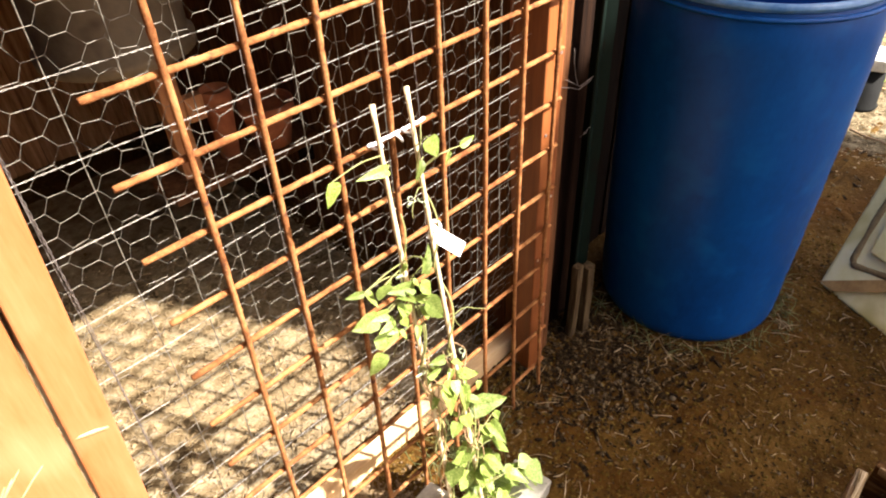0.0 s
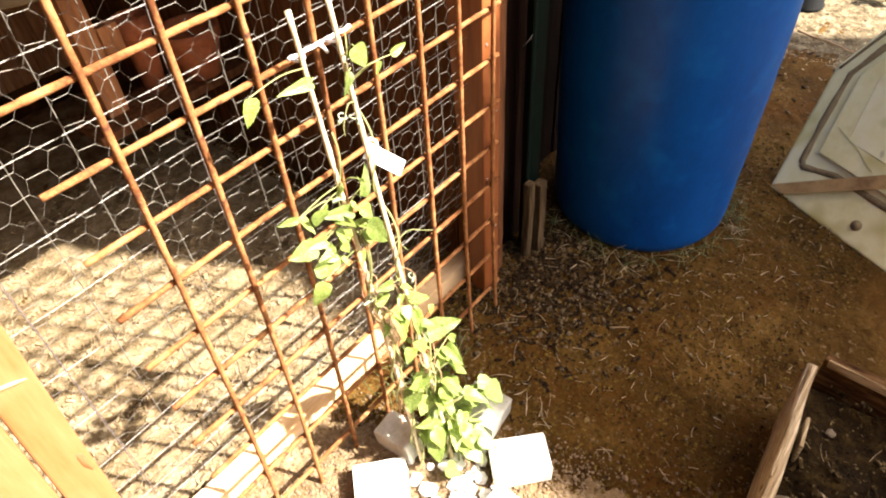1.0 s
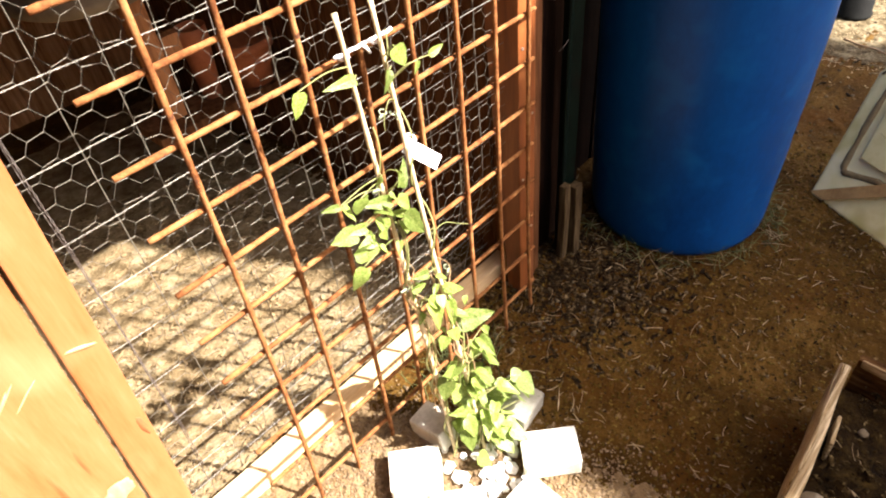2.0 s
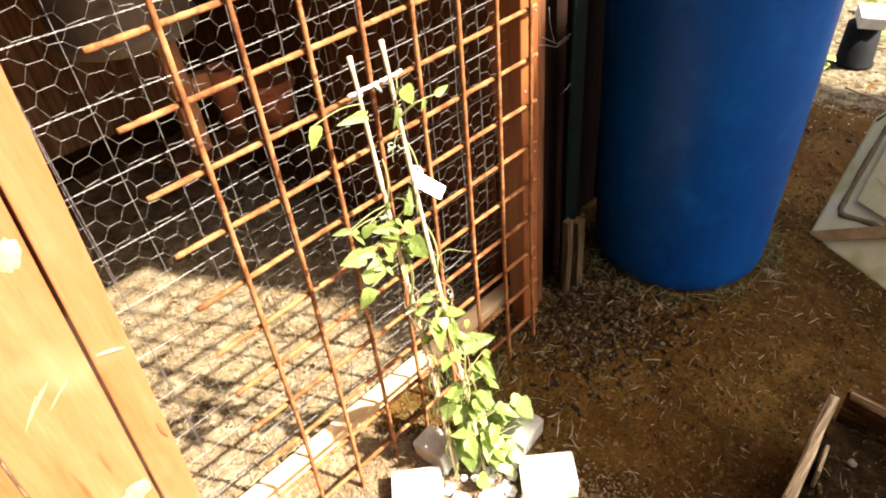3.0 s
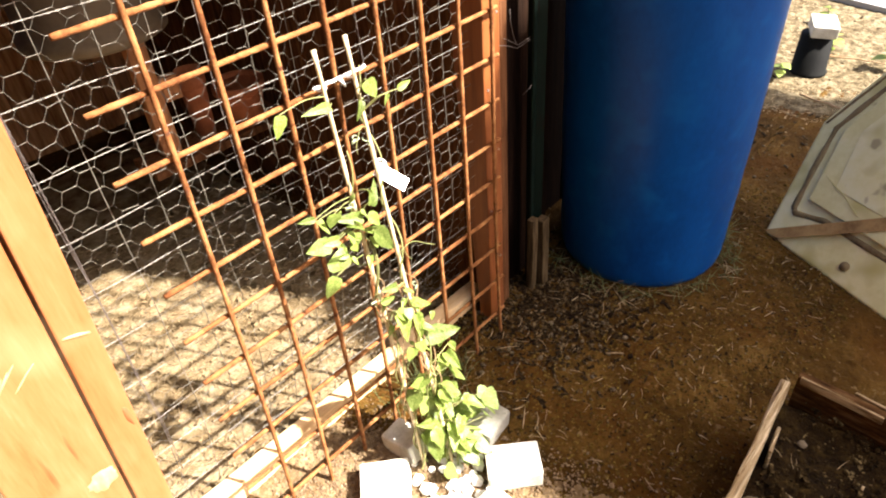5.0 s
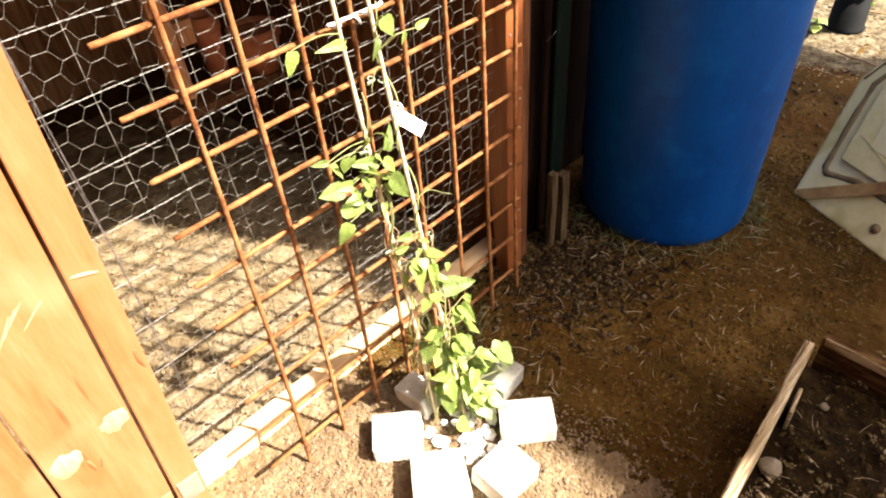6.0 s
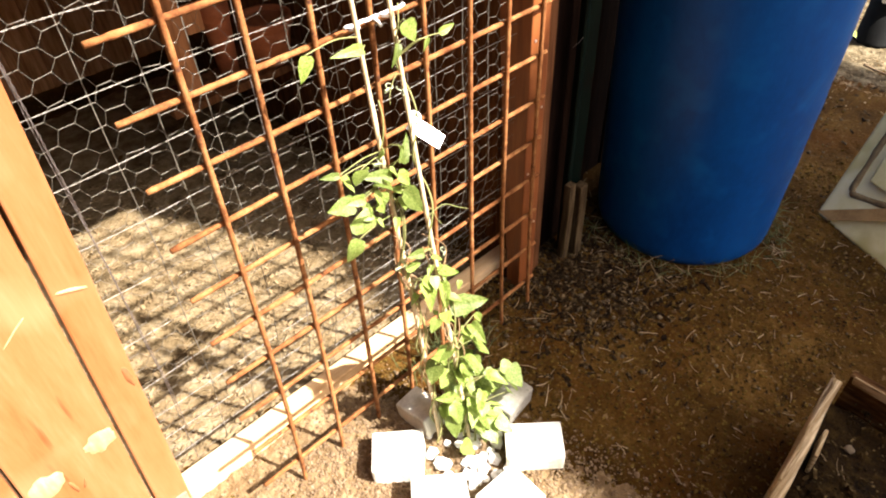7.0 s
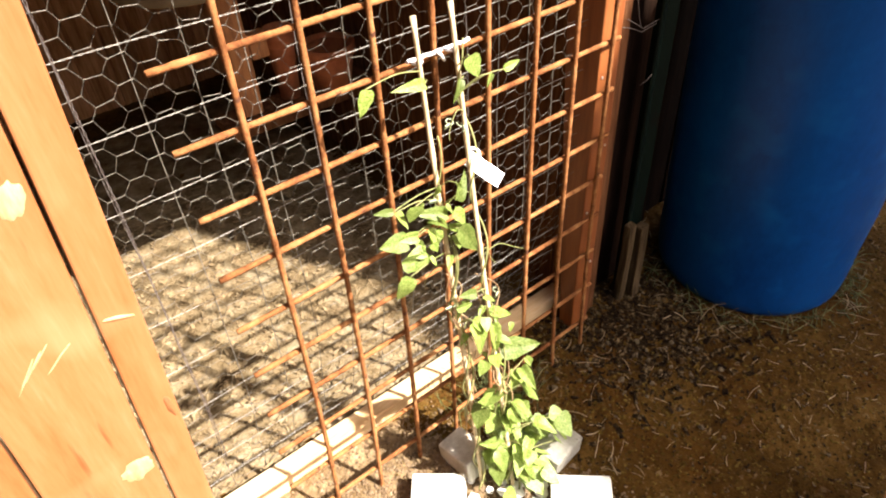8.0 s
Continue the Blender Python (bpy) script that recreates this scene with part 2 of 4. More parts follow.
BLUE_RIM = material("scuffed_blue_plastic", [(0.3, (0.02, 0.12, 0.33)), (0.6, (0.1, 0.24, 0.45))], scale=20, fine=90, rough=0.35, bump=0.2)
CREAM = material("cream_enamel", [(0.3, (0.74, 0.68, 0.3)), (0.5, (0.86, 0.81, 0.42)), (0.7, (0.92, 0.88, 0.56))], scale=4, fine=50, rough=0.5, bump=0.15, spots=(3.5, 0.52, (0.6, 0.54, 0.2)), patch=(14, 0.66, (0.45, 0.38, 0.2)), dim=0.85)
BAND_BROWN = material("band_brown_tone", [(0.3, (0.2, 0.11, 0.035)), (0.6, (0.42, 0.27, 0.1))], scale=12, rough=0.8, bump=0.3)
GASKET = material("perished_gasket", [(0.3, (0.14, 0.095, 0.04)), (0.6, (0.3, 0.22, 0.1))], scale=15, rough=0.9, bump=0.3, dim=0.8)
BLACK = material("black_plastic", [(0.3, (0.01, 0.011, 0.01)), (0.6, (0.024, 0.026, 0.023))], scale=8, rough=0.75, bump=0.1, dim=0.45)
CONCRETE = material("concrete", [(0.3, (0.3, 0.3, 0.29)), (0.6, (0.44, 0.44, 0.42))], scale=3, fine=60, rough=0.9, bump=0.2, dim=0.36)
KERB = material("pale_kerb", [(0.3, (0.6, 0.59, 0.56)), (0.6, (0.8, 0.79, 0.76))], scale=6, rough=0.9, bump=0.2, dim=0.48)
ZINC = material("galvanised_sheet", [(0.3, (0.3, 0.2, 0.11)), (0.6, (0.46, 0.34, 0.2))], scale=5, fine=40, rough=0.7, metal=0.1, bump=0.15, spots=(5, 0.6, (0.2, 0.12, 0.07)), dim=0.52)
DULL_BROWN = material("dull_brown_surface", [(0.3, (0.3, 0.19, 0.12)), (0.6, (0.44, 0.3, 0.21))], scale=20, rough=0.7, metal=0.1, bump=0.2, dim=0.7)
STEEL = material("bright_nail", [(0.3, (0.5, 0.48, 0.45)), (0.6, (0.7, 0.68, 0.65))], scale=60, rough=0.35, metal=0.8, bump=0.1)
# Crumb colour carries a sunlit tone as well as dryness.
SUNLIT_CRUMB = material("dry_crumbs", [(0.3, (0.17, 0.105, 0.055)), (0.5, (0.29, 0.2, 0.115)), (0.7, (0.42, 0.31, 0.19))], scale=90, rough=0.97, bump=0.3, dim=0.62)
CLAY = material("terracotta", [(0.3, (0.3, 0.078, 0.026)), (0.6, (0.48, 0.15, 0.055))], scale=12, rough=0.85, bump=0.2, dim=0.95)
# Green paint darkened in colour for the shade between post and drum.
SHADE_GREEN = material("shade_darkened_green_paint", [(0.3, (0.005, 0.022, 0.014)), (0.6, (0.015, 0.065, 0.04))], scale=14, stretch=(3, 3, 0.6), rough=0.6, bump=0.3, spots=(20, 0.58, (0.035, 0.022, 0.012)), dim=0.12)
SHADE_GREEN.node_tree.nodes["Principled BSDF"].inputs["Specular IOR Level"].default_value = 0.15
INNER_WOOD = material("coop_post_wood", [(0.3, (0.3, 0.11, 0.035)), (0.6, (0.52, 0.22, 0.08))], scale=7, stretch=(9, 9, 0.9), fine=30, rough=0.7, bump=0.3, dim=1.05)
PALE_ROT = material("bleached_split_wood", [(0.36, (0.1, 0.055, 0.02)), (0.5, (0.36, 0.24, 0.11)), (0.62, (0.7, 0.55, 0.32))], scale=9, stretch=(12, 0.8, 12), fine=30, rough=0.95, bump=1.0, depth=0.006, dim=0.7)
for dull in (SOIL, SUNLIT_EARTH, FAR_SUNLIT_EARTH, CRUMB, CHIP, BED_SOIL, BED_BITS, MULCH, SUNLIT_CRUMB, COOP_FLOOR, STAKE_WOOD, GREY_WOOD, ROTTEN, SIDE_WOOD, HAZED_COOP_WOOD, SHADE_DARK_WOOD, PALE_ROT, BLACK, RUST):
    dull.node_tree.nodes["Principled BSDF"].inputs["Specular IOR Level"].default_value = 0.1


# ---- mesh helpers ----
class Geo:
    """Vertices and faces gathered in world metres."""

    def __init__(self):
        self.v, self.f = [], []

    def add(self, verts, faces):
        n = len(self.v)
        self.v.extend(tuple(p) for p in verts)
        self.f.extend(tuple(i + n for i in f) for f in faces)
        return self

    def tube(self, pts, radii, sides=6, caps=True):
        pts = [Vector(p) for p in pts]
        if not hasattr(radii, "__len__"):
            radii = [radii] * len(pts)
        verts, faces, up = [], [], None
        for i, p in enumerate(pts):
            d = (pts[min(i + 1, len(pts) - 1)] - pts[max(i - 1, 0)]).normalized()
            if up is None:
                up = Vector((0, 0, 1)) if abs(d.z) < 0.8 else Vector((0, 1, 0))
            a = d.cross(up).normalized()
            b = a.cross(d)
            up = b
            for k in range(sides):
                w = 2 * math.pi * k / sides
                verts.append(p + (a * math.cos(w) + b * math.sin(w)) * radii[i])
        for i in range(len(pts) - 1):
            for k in range(sides):
                q = (k + 1) % sides
                faces.append((i * sides + k, i * sides + q, (i + 1) * sides + q, (i + 1) * sides + k))
        if caps:
            faces.append(tuple(range(sides))[::-1])
            faces.append(tuple(range(len(verts) - sides, len(verts))))
        return self.add(verts, faces)

    def lathe(self, profile, centre, sides=48):
        n = len(profile)
        verts = [(centre[0] + r * math.cos(2 * math.pi * k / sides), centre[1] + r * math.sin(2 * math.pi * k / sides), centre[2] + z)
                 for k in range(sides) for r, z in profile]
        faces = [(k * n + i, ((k + 1) % sides) * n + i, ((k + 1) % sides) * n + i + 1, k * n + i + 1) for k in range(sides) for i in range(n - 1)]
        return self.add(verts, faces)

    def box(self, size, m, bevel=0.003, rough=0.0, cuts=0, seed=0):
        bm = bmesh.new()
        bmesh.ops.create_cube(bm, size=1.0)
        bmesh.ops.scale(bm, vec=size, verts=bm.verts)
        if cuts:
            axis = max(range(3), key=lambda k: size[k])
            long_edges = [e for e in bm.edges if abs((e.verts[0].co - e.verts[1].co)[axis]) > 0.5 * size[axis]]
            bmesh.ops.subdivide_edges(bm, edges=long_edges, cuts=cuts)
        if bevel:
            sharp = [e for e in bm.edges if len(e.link_faces) == 2 and e.calc_face_angle(0) > 0.5]
            bmesh.ops.bevel(bm, geom=sharp, offset=bevel, segments=2, affect="EDGES", profile=0.6)
        if rough:
            for v in bm.verts:
                v.co += Vector(noise.noise_vector(v.co * 9 + Vector((seed, seed * 2, 0)))) * rough
        bm.verts.index_update()
        self.add([m @ v.co for v in bm.verts], [tuple(v.index for v in f.verts) for f in bm.faces])
        bm.free()
        return self


ROOTS = {}


def thing(name, at, label, category, group="", kind=""):
    ob = new(name)
    ob.empty_display_size = 0.05
    ob.location = at
    ROOTS[ob] = Vector(at)
    return tagged(ob, label, category, group, kind)


def mesh_of(name, geo, mat, origin=(0, 0, 0), smooth=True):
    me = bpy.data.meshes.new(name)
    o = Vector(origin)
    me.from_pydata([tuple(Vector(p) - o) for p in geo.v], [], geo.f)
    me.materials.append(mat)
    me.polygons.foreach_set("use_smooth", [smooth] * len(me.polygons))
    me.update()
    return me


def part(name, geo, mat, parent, label="", smooth=True):
    ob = new(name, mesh_of(name, geo, mat, ROOTS[parent], smooth))
    ob.parent = parent
    ROOTS[ob] = ROOTS[parent]
    return tagged(ob, label)


def solid(name, geo, mat, label, category, kind="", smooth=True, at=(0, 0, 0), group=""):
    ob = new(name, mesh_of(name, geo, mat, at, smooth))
    ob.location = at
    ROOTS[ob] = Vector(at)
    return tagged(ob, label, category, group, kind)


def span(x0, x1, y0, y1, z0, z1):
    return (x1 - x0, y1 - y0, z1 - z0), Matrix.Translation(((x0 + x1) / 2, (y0 + y1) / 2, (z0 + z1) / 2))


def hump(x, y):
    """Height of the bare earth."""
    near = max(0.0, 1 - math.hypot(x - 0.6, y) / 6)
    p = Vector((x, y, 0))
    return near * (0.010 * noise.noise(p * 2.3) + 0.006 * noise.noise(p * 9) + 0.005 * noise.noise(p * 29) + 0.0045 * noise.noise(p * 63) + 0.0022 * noise.noise(p * 140))


# ---- ground: one sheet to the horizon ----
def ground():
    def lines(lo, hi, step):
        mid = list(np.arange(lo, hi + 1e-6, step))
        out = [1.0]
        while out[-1] < 400:
            out.append(out[-1] * 1.5)
        return [lo - (o - 1) * 0.6 for o in out[:0:-1]] + mid + [hi + (o - 1) * 0.6 for o in out[1:]]

    xs, ys = lines(-0.6, 2.0, 0.0075), lines(-0.85, 0.9, 0.0075)
    g = Geo()
    nx = len(xs)
    g.v = [(x, y, hump(x, y)) for y in ys for x in xs]
    g.f = [(j * nx + i, j * nx + i + 1, (j + 1) * nx + i + 1, (j + 1) * nx + i) for j in range(len(ys) - 1) for i in range(nx - 1)]
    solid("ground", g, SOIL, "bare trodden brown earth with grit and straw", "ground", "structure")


ground()

# ---- the coop: timber front, walls, roof ----
POST_X0, POST_X1, POST_Y0, POST_Y1 = 0.700, 0.757, 0.022, 0.110


def coop_structure():
    g = Geo().box(*span(POST_X0, POST_X1, POST_Y0, POST_Y1, -0.05, 1.312), 0.004, 0.0015, 14)
    g.v = [(x, POST_Y0 + (y - POST_Y0) * min(1.0, 0.45 + 0.75 * max(z, 0.0)), z) for x, y, z in g.v]
    solid("post_right", g, POST_RED, "orange-stained square timber corner post of the coop", "post", "structure", smooth=False)
    g = Geo().box(*span(-0.45, 0.752, 0.096, 0.138, -0.02, 0.048), 0.004, 0.002, 16)
    solid("sill_beam", g, CEDAR_X, "orange-stained timber lying along the foot of the netting", "beam", "structure", smooth=False)
    g = Geo().box(*span(-1.6, 0.76, 0.03, 0.12, 1.315, 1.40), 0.004)
    solid("header_beam", g, CEDAR_X, "orange-stained timber over the netting", "beam", "structure", smooth=False)
    # Out of view; overhang past the walls added to darken the drum's left.
    roof = Geo().box((3.3, 2.7, 0.03), pose(-0.02, 0.97, 2.05, 4, 0, 0), 0.003)
    solid("coop_roof", roof, HAZED_COOP_WOOD, "dark boarded roof of the coop, out of view, overhang added to shade the drum", "roof", "structure", smooth=False)
    g = Geo().box(*span(-1.6, 0.76, 0.05, 0.08, 1.402, 1.975), 0.003)
    solid("gable_wall", g, SHADE_DARK_WOOD, "dark boarded wall over the netting", "wall", "structure", smooth=False)
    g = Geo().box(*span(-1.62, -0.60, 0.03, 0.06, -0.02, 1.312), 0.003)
    solid("wall_front", g, SHADE_DARK_WOOD, "dark boarded front wall of the coop", "wall", "structure", smooth=False)
    # Back and side walls stop short: an unseen gap added to let skylight in.
    for nm, sp in (("wall_back", span(-1.62, 0.80, 2.1, 2.14, -0.02, 1.72)), ("wall_side", span(-1.62, -1.58, 0.062, 2.098, -0.02, 1.1)),
                   ("wall_east", span(0.76, 0.80, 0.035, 2.1, -0.02, 1.95))):
        (sx, sy, sz), m = sp
        c = m.translation
        w = thing(nm, (c.x, c.y, 0), "brown vertical boards walling the coop", "wall", kind="structure")
        # East wall takes the darker brown; the others carry the haze-lifted tone.
        wood = SIDE_WOOD if nm == "wall_east" else HAZED_COOP_WOOD
        long_x = sx > sy
        part("backing", Geo().box((sx, sy - 0.024, sz) if long_x else (sx - 0.024, sy, sz), m, 0.001), wood, w, smooth=False)
        length, at = max(sx, sy), 0.0
        while at < length - 0.02:
            bw = min(0.118, length - at)
            off = -length / 2 + at + bw / 2
            size = (bw - 0.005, sy, sz - 0.012) if long_x else (sx, bw - 0.005, sz - 0.012)
            part("board", Geo().box(size, Matrix.Translation((c.x + off, c.y, c.z) if long_x else (c.x, c.y + off, c.z)), 0.003), wood, w, smooth=False)
            at += 0.118


coop_structure()


def nails():
    for k in range(7):
        z = 0.2 + 0.16 * k
        p = Vector((POST_X0 + (0.012 if k % 2 else 0.045), POST_Y0 - 0.0015, z))
        solid("nail", Geo().tube([p, p + Vector((0, 0.004, 0))], 0.003, 10), STEEL, "bright nail head in the stained post", "nail", at=tuple(p), group="nails in the post", smooth=False)


def front_boarding():
    """The stained boards beside the netting, leaning a little."""
    t = thing("boarded_front", (-0.25, -0.01, 0), "orange-stained vertical boards beside the netting", "boarding", kind="structure")
    lean = Matrix.Translation((-0.224, -0.018, 0)) @ Matrix.Rotation(radians(3.2), 4, "Y")

    boards = []

    def board(nm, x0, x1, y0, y1, z0, z1, lab="", mat=CEDAR):
        size, m = span(x0, x1, y0, y1, z0, z1)
        boards.append((x0, x1, part(nm, Geo().box(size, lean @ m, 0.003, 0.0006, 10, int(x0 * 100)), mat, t, lab, smooth=False)))

    board("edge_board", -0.050, 0.0, 0.0, 0.05, -0.03, 1.55)
    board("board", -0.190, -0.054, 0.006, 0.03, 0.20, 1.55)
    board("board", -0.340, -0.194, 0.006, 0.03, 0.20, 1.55)
    board("board", -0.490, -0.344, 0.006, 0.03, 0.20, 1.55)
    board("board", -0.640, -0.494, 0.006, 0.03, 0.20, 1.55)
    board("bottom_board", -0.75, -0.054, 0.010, 0.034, -0.03, 0.195, "horizontal board along the bottom", CEDAR_LOW)
    def wear(board_at, x, z, w, h, tilt, mat, seed, nm="worn_patch"):
        """A shallow ragged patch where the stain has gone, lying on a board's face."""
        q = random.Random(seed)
        y = -0.0188 if board_at == 0 else -0.0130
        ring, c, k = [], math.cos(radians(tilt)), math.sin(radians(tilt))
        for i in range(26):
            a = 2 * math.pi * i / 26
            s = 1 + q.uniform(-0.13, 0.13)
            u, v = w * s * math.cos(a), h * s * math.sin(a)
            ring.append((x + u * c - v * k, z + u * k + v * c))
        g = Geo()
        g.v = [(a, y + 0.0012, b) for a, b in ring] + [(x + (a - x) * 0.9, y, z + (b - z) * 0.9) for a, b in ring] + [(x, y - 0.0001, z)]
        g.f = [(i, (i + 1) % 26, 26 + (i + 1) % 26, 26 + i) for i in range(26)] + [(26 + i, 26 + (i + 1) % 26, 52) for i in range(26)]
        part(nm, g, mat, boards[board_at][2])

    wear(1, -0.278, 0.431, 0.023, 0.021, 20, WORN, 1)
    wear(1, -0.362, 0.410, 0.024, 0.024, 30, WORN, 2)
    wear(1, -0.249, 0.885, 0.014, 0.022, -20, WORN, 3)
    wear(0, -0.211, 0.697, 0.020, 0.003, -20, WORN, 4)
    for k in range(5):
        wear(1, -0.325 + 0.011 * k, 0.672 + 0.009 * (k % 3), 0.0011, 0.026 - 0.003 * k, -38 - 4 * k, WORN, 5 + k, "scratch")
    wear(1, -0.337, 0.378, 0.003, 0.016, 8, SCUFF, 11, "scuff")
    wear(1, -0.324, 0.372, 0.0018, 0.010, -20, SCUFF, 12, "scuff")
    wear(0, -0.205, 0.520, 0.005, 0.022, 3, SCUFF, 13, "scuff")
    # Thin slab standing in for a patch of glare low on the edge board.
    g = Geo().box((0.040, 0.004, 0.058), lean @ Matrix.Translation((-0.025, -0.001, 0.185)), 0.0015, 0.002, 4)
    part("foot_plate", g, DULL_BROWN, boards[0][2], "small thin slab standing in for a patch of glare", smooth=False)
    return t


front_boarding()
nails()


# ---- rusty reinforcing mesh ----
PITCH, TOP_Z = 0.1, 1.0567


def mesh_point(x, z, y=0.0):
    """The panel bows out a little towards its foot."""
    low = max(0.0, (0.42 - z) / 0.42)
    return (x - 0.020 * low * low, y - 0.026 * low * low, z)


def rebar_panel():
    t = thing("reinforcing_mesh_panel", (0.35, 0, 0), "rusty steel reinforcing mesh standing before the netting", "mesh panel")

    def bar(nm, ends, y, seed):
        (x0, z0), (x1, z1) = ends
        n = int(max(abs(x1 - x0), abs(z1 - z0)) / 0.011)
        r = random.Random(seed)
        pts, rad = [], []
        for i in range(n + 1):
            k = i / n
            x, z = x0 + (x1 - x0) * k, z0 + (z1 - z0) * k
            w = noise.noise(Vector((x * 3 + seed, z * 3, seed * 1.7))) * 0.0014
            px, py, pz = mesh_point(x + (w if z0 != z1 else 0), z + (0 if z0 != z1 else w), y + w * 0.6)
            pts.append((px, py, pz))
            rad.append(0.0044 + 0.0004 * r.uniform(-1, 1) + (0.0003 if i % 2 else 0))
        part(nm, Geo().tube(pts, rad, 8), RUST, t)

    for c in range(8):
        lean = (0.008, 0.003, 0.002, 0.0, 0.004, 0.008, 0.006, 0.004)[c]
        bar("upright_bar", ((c * PITCH + lean * 0.2, -0.012 + 0.01 * (c % 3)), (c * PITCH + lean, 1.30)), 0.0, c + 1)
    for k in range(-2, 11):
        z = TOP_Z - k * PITCH
        bar("cross_bar", ((-0.079 - 0.0012 * (k % 3), z), (0.730 + 0.003 * (k % 2), z)), 0.0085, 40 + k)
    return t


rebar_panel()


# ---- netting ----
def netting():
    Y = 0.058
    t = thing("wire_netting", (0.25, Y, 0), "galvanised hexagonal wire netting stapled behind the mesh", "netting")
    x0, x1, z0, z1 = -0.27, 0.70, 0.03, 1.31

    def sag(x, z):
        p = Vector((x * 4, z * 4, 3))
        low = max(0.0, (0.40 - z) / 0.40)
        return (x + 0.004 * noise.noise(p), Y + 0.105 * low ** 1.2 + 0.008 * noise.noise(p + Vector((9, 0, 0))), z + 0.004 * noise.noise(p + Vector((0, 9, 0))))

    W, HH = 0.040, 0.0317
    g = Geo()
    q = random.Random(3)

    def wire(a, b, r):
        ax, az = a
        bx, bz = b
        if min(ax, bx) < x0 or max(ax, bx) > x1 or min(az, bz) < z0 or max(az, bz) > z1:
            return
        g.tube([sag(*a), sag(*b)], r, 4, caps=False)

    jit = {}

    def node(x, z):
        k = (round(x * 2000), round(z * 2000))
        if k not in jit:
            jit[k] = (x + q.uniform(-1, 1) * 0.0024, z + q.uniform(-1, 1) * 0.0022)
        return jit[k]

    cols, rows = int((x1 - x0) / (0.75 * W)) + 1, int((z1 - z0) / HH) + 2
    for c in range(cols):
        for r in range(rows):
            cx, cz = x0 + c * 0.75 * W, z0 + r * HH + (HH / 2 if c % 2 else 0)
            left_top, right_top = node(cx - W / 4, cz + HH / 2), node(cx + W / 4, cz + HH / 2)
            right, right_low = node(cx + W / 2, cz), node(cx + W / 4, cz - HH / 2)
            wire(left_top, right_top, 0.00042)
            wire(right_top, right, 0.00025)
            wire(right, right_low, 0.00025)
    part("hexagon_mesh", g, WIRE, t)
    for k in range(16):
        z = 1.071 - 0.0953 * (k - 2)
        if z < 0.05:
            break
        h = Geo()
        for s in (0, math.pi):
            pts = []
            for i in range(160):
                x = x0 + (x1 - x0) * i / 159
                a, b, c = sag(x, z)
                w = x * 320 + s
                pts.append((a, b - 0.001 + 0.0006 * math.cos(w), c + 0.0008 * math.sin(w)))
            h.tube(pts, 0.00034, 4, caps=False)
        part("line_wire", h, PALE_WIRE, t)
    for s in (0.0, math.pi):
        pts = [(-0.1535 + 0.0012 * math.cos(z * 260 + s), sag(-0.154, z)[1] - 0.002, z + 0.0) for z in np.linspace(0.2, 1.3, 190)]
        part("selvedge_wire", Geo().tube(pts, 0.0004, 5, caps=False), DARK_WIRE, t)
    for k in range(13):
        x = -0.225 + 0.0705 * k
        if x > 0.69:
            break
        pts = [(sag(x, z)[0] + 0.001 * math.sin(z * 20 + k), sag(x, z)[1] + 0.004, z) for z in np.linspace(z0, z1, 40)]
        part("stay_wire", Geo().tube(pts, 0.0007, 5, caps=False), DARK_WIRE if k % 4 == 1 else WIRE, t)


netting()


# ---- the blue drum ----
def drum():
    C = (1.257, -0.120, 0.0)
    t = thing("plastic_drum", C, "tall blue plastic drum with an open top, standing on earth", "drum")
    R0, R1, H = 0.240, 0.258, 0.900
    prof = [(0.0, 0.004), (R0 - 0.03, 0.002), (R0 - 0.012, 0.006), (R0 - 0.003, 0.02), (R0, 0.04)]
    for k in range(1, 15):
        u = k / 15
        prof.append((R0 + (R1 - R0) * math.sin(u * math.pi / 2) + 0.0008 * math.sin(k * 2.1), 0.04 + (H - 0.075) * u))
    prof += [(R1 - 0.002, H - 0.03), (R1 - 0.008, H - 0.022), (R1 - 0.008, H - 0.012)]
    inner = [(R1 - 0.014, H - 0.012), (R1 - 0.010, H - 0.2), (R0 - 0.006, 0.1), (R0 - 0.02, 0.02), (0.0, 0.016)]
    part("body", Geo().lathe(prof + inner, C, 72), BLUE, t)
    rim = [(R1 - 0.012 + 0.009 * math.cos(a), H - 0.006 + 0.009 * math.sin(a)) for a in np.linspace(0, 2 * math.pi, 13)]
    lip = part("rim", Geo().lathe(rim, C, 72), BLUE_RIM, t, "rounded blue rim, scuffed paler")
    ring = [(R1 - 0.004 + 0.006 * math.cos(a), H - 0.026 + 0.005 * math.sin(a)) for a in np.linspace(0, 2 * math.pi, 13)]
    part("bead", Geo().lathe(ring, C, 72), BLUE, lip)


drum()


# ---- between post and drum: dark boards, a green steel picket, old stakes ----
def back_fence():
    t = thing("board_fence", (1.4, 0.2, 0), "old vertical board fence behind the drum, its near-black tone holding deep shade", "fence", kind="structure")
    x = 0.80
    k = 0
    while x < 1.95:
        w = 0.115 + 0.01 * (k % 3)
        back = 0.082 if x < 0.98 else 0.20
        # Unseen upper height added to darken the drum's left side.
        part("board", Geo().box(*span(x, x + w, back + 0.004 * (k % 2), back + 0.022, -0.02, 2.10 + 0.02 * (k % 3)), 0.003, 0.002, 10, k), SHADE_DARK_WOOD, t, smooth=False)
        x += w + 0.004
        k += 1


back_fence()


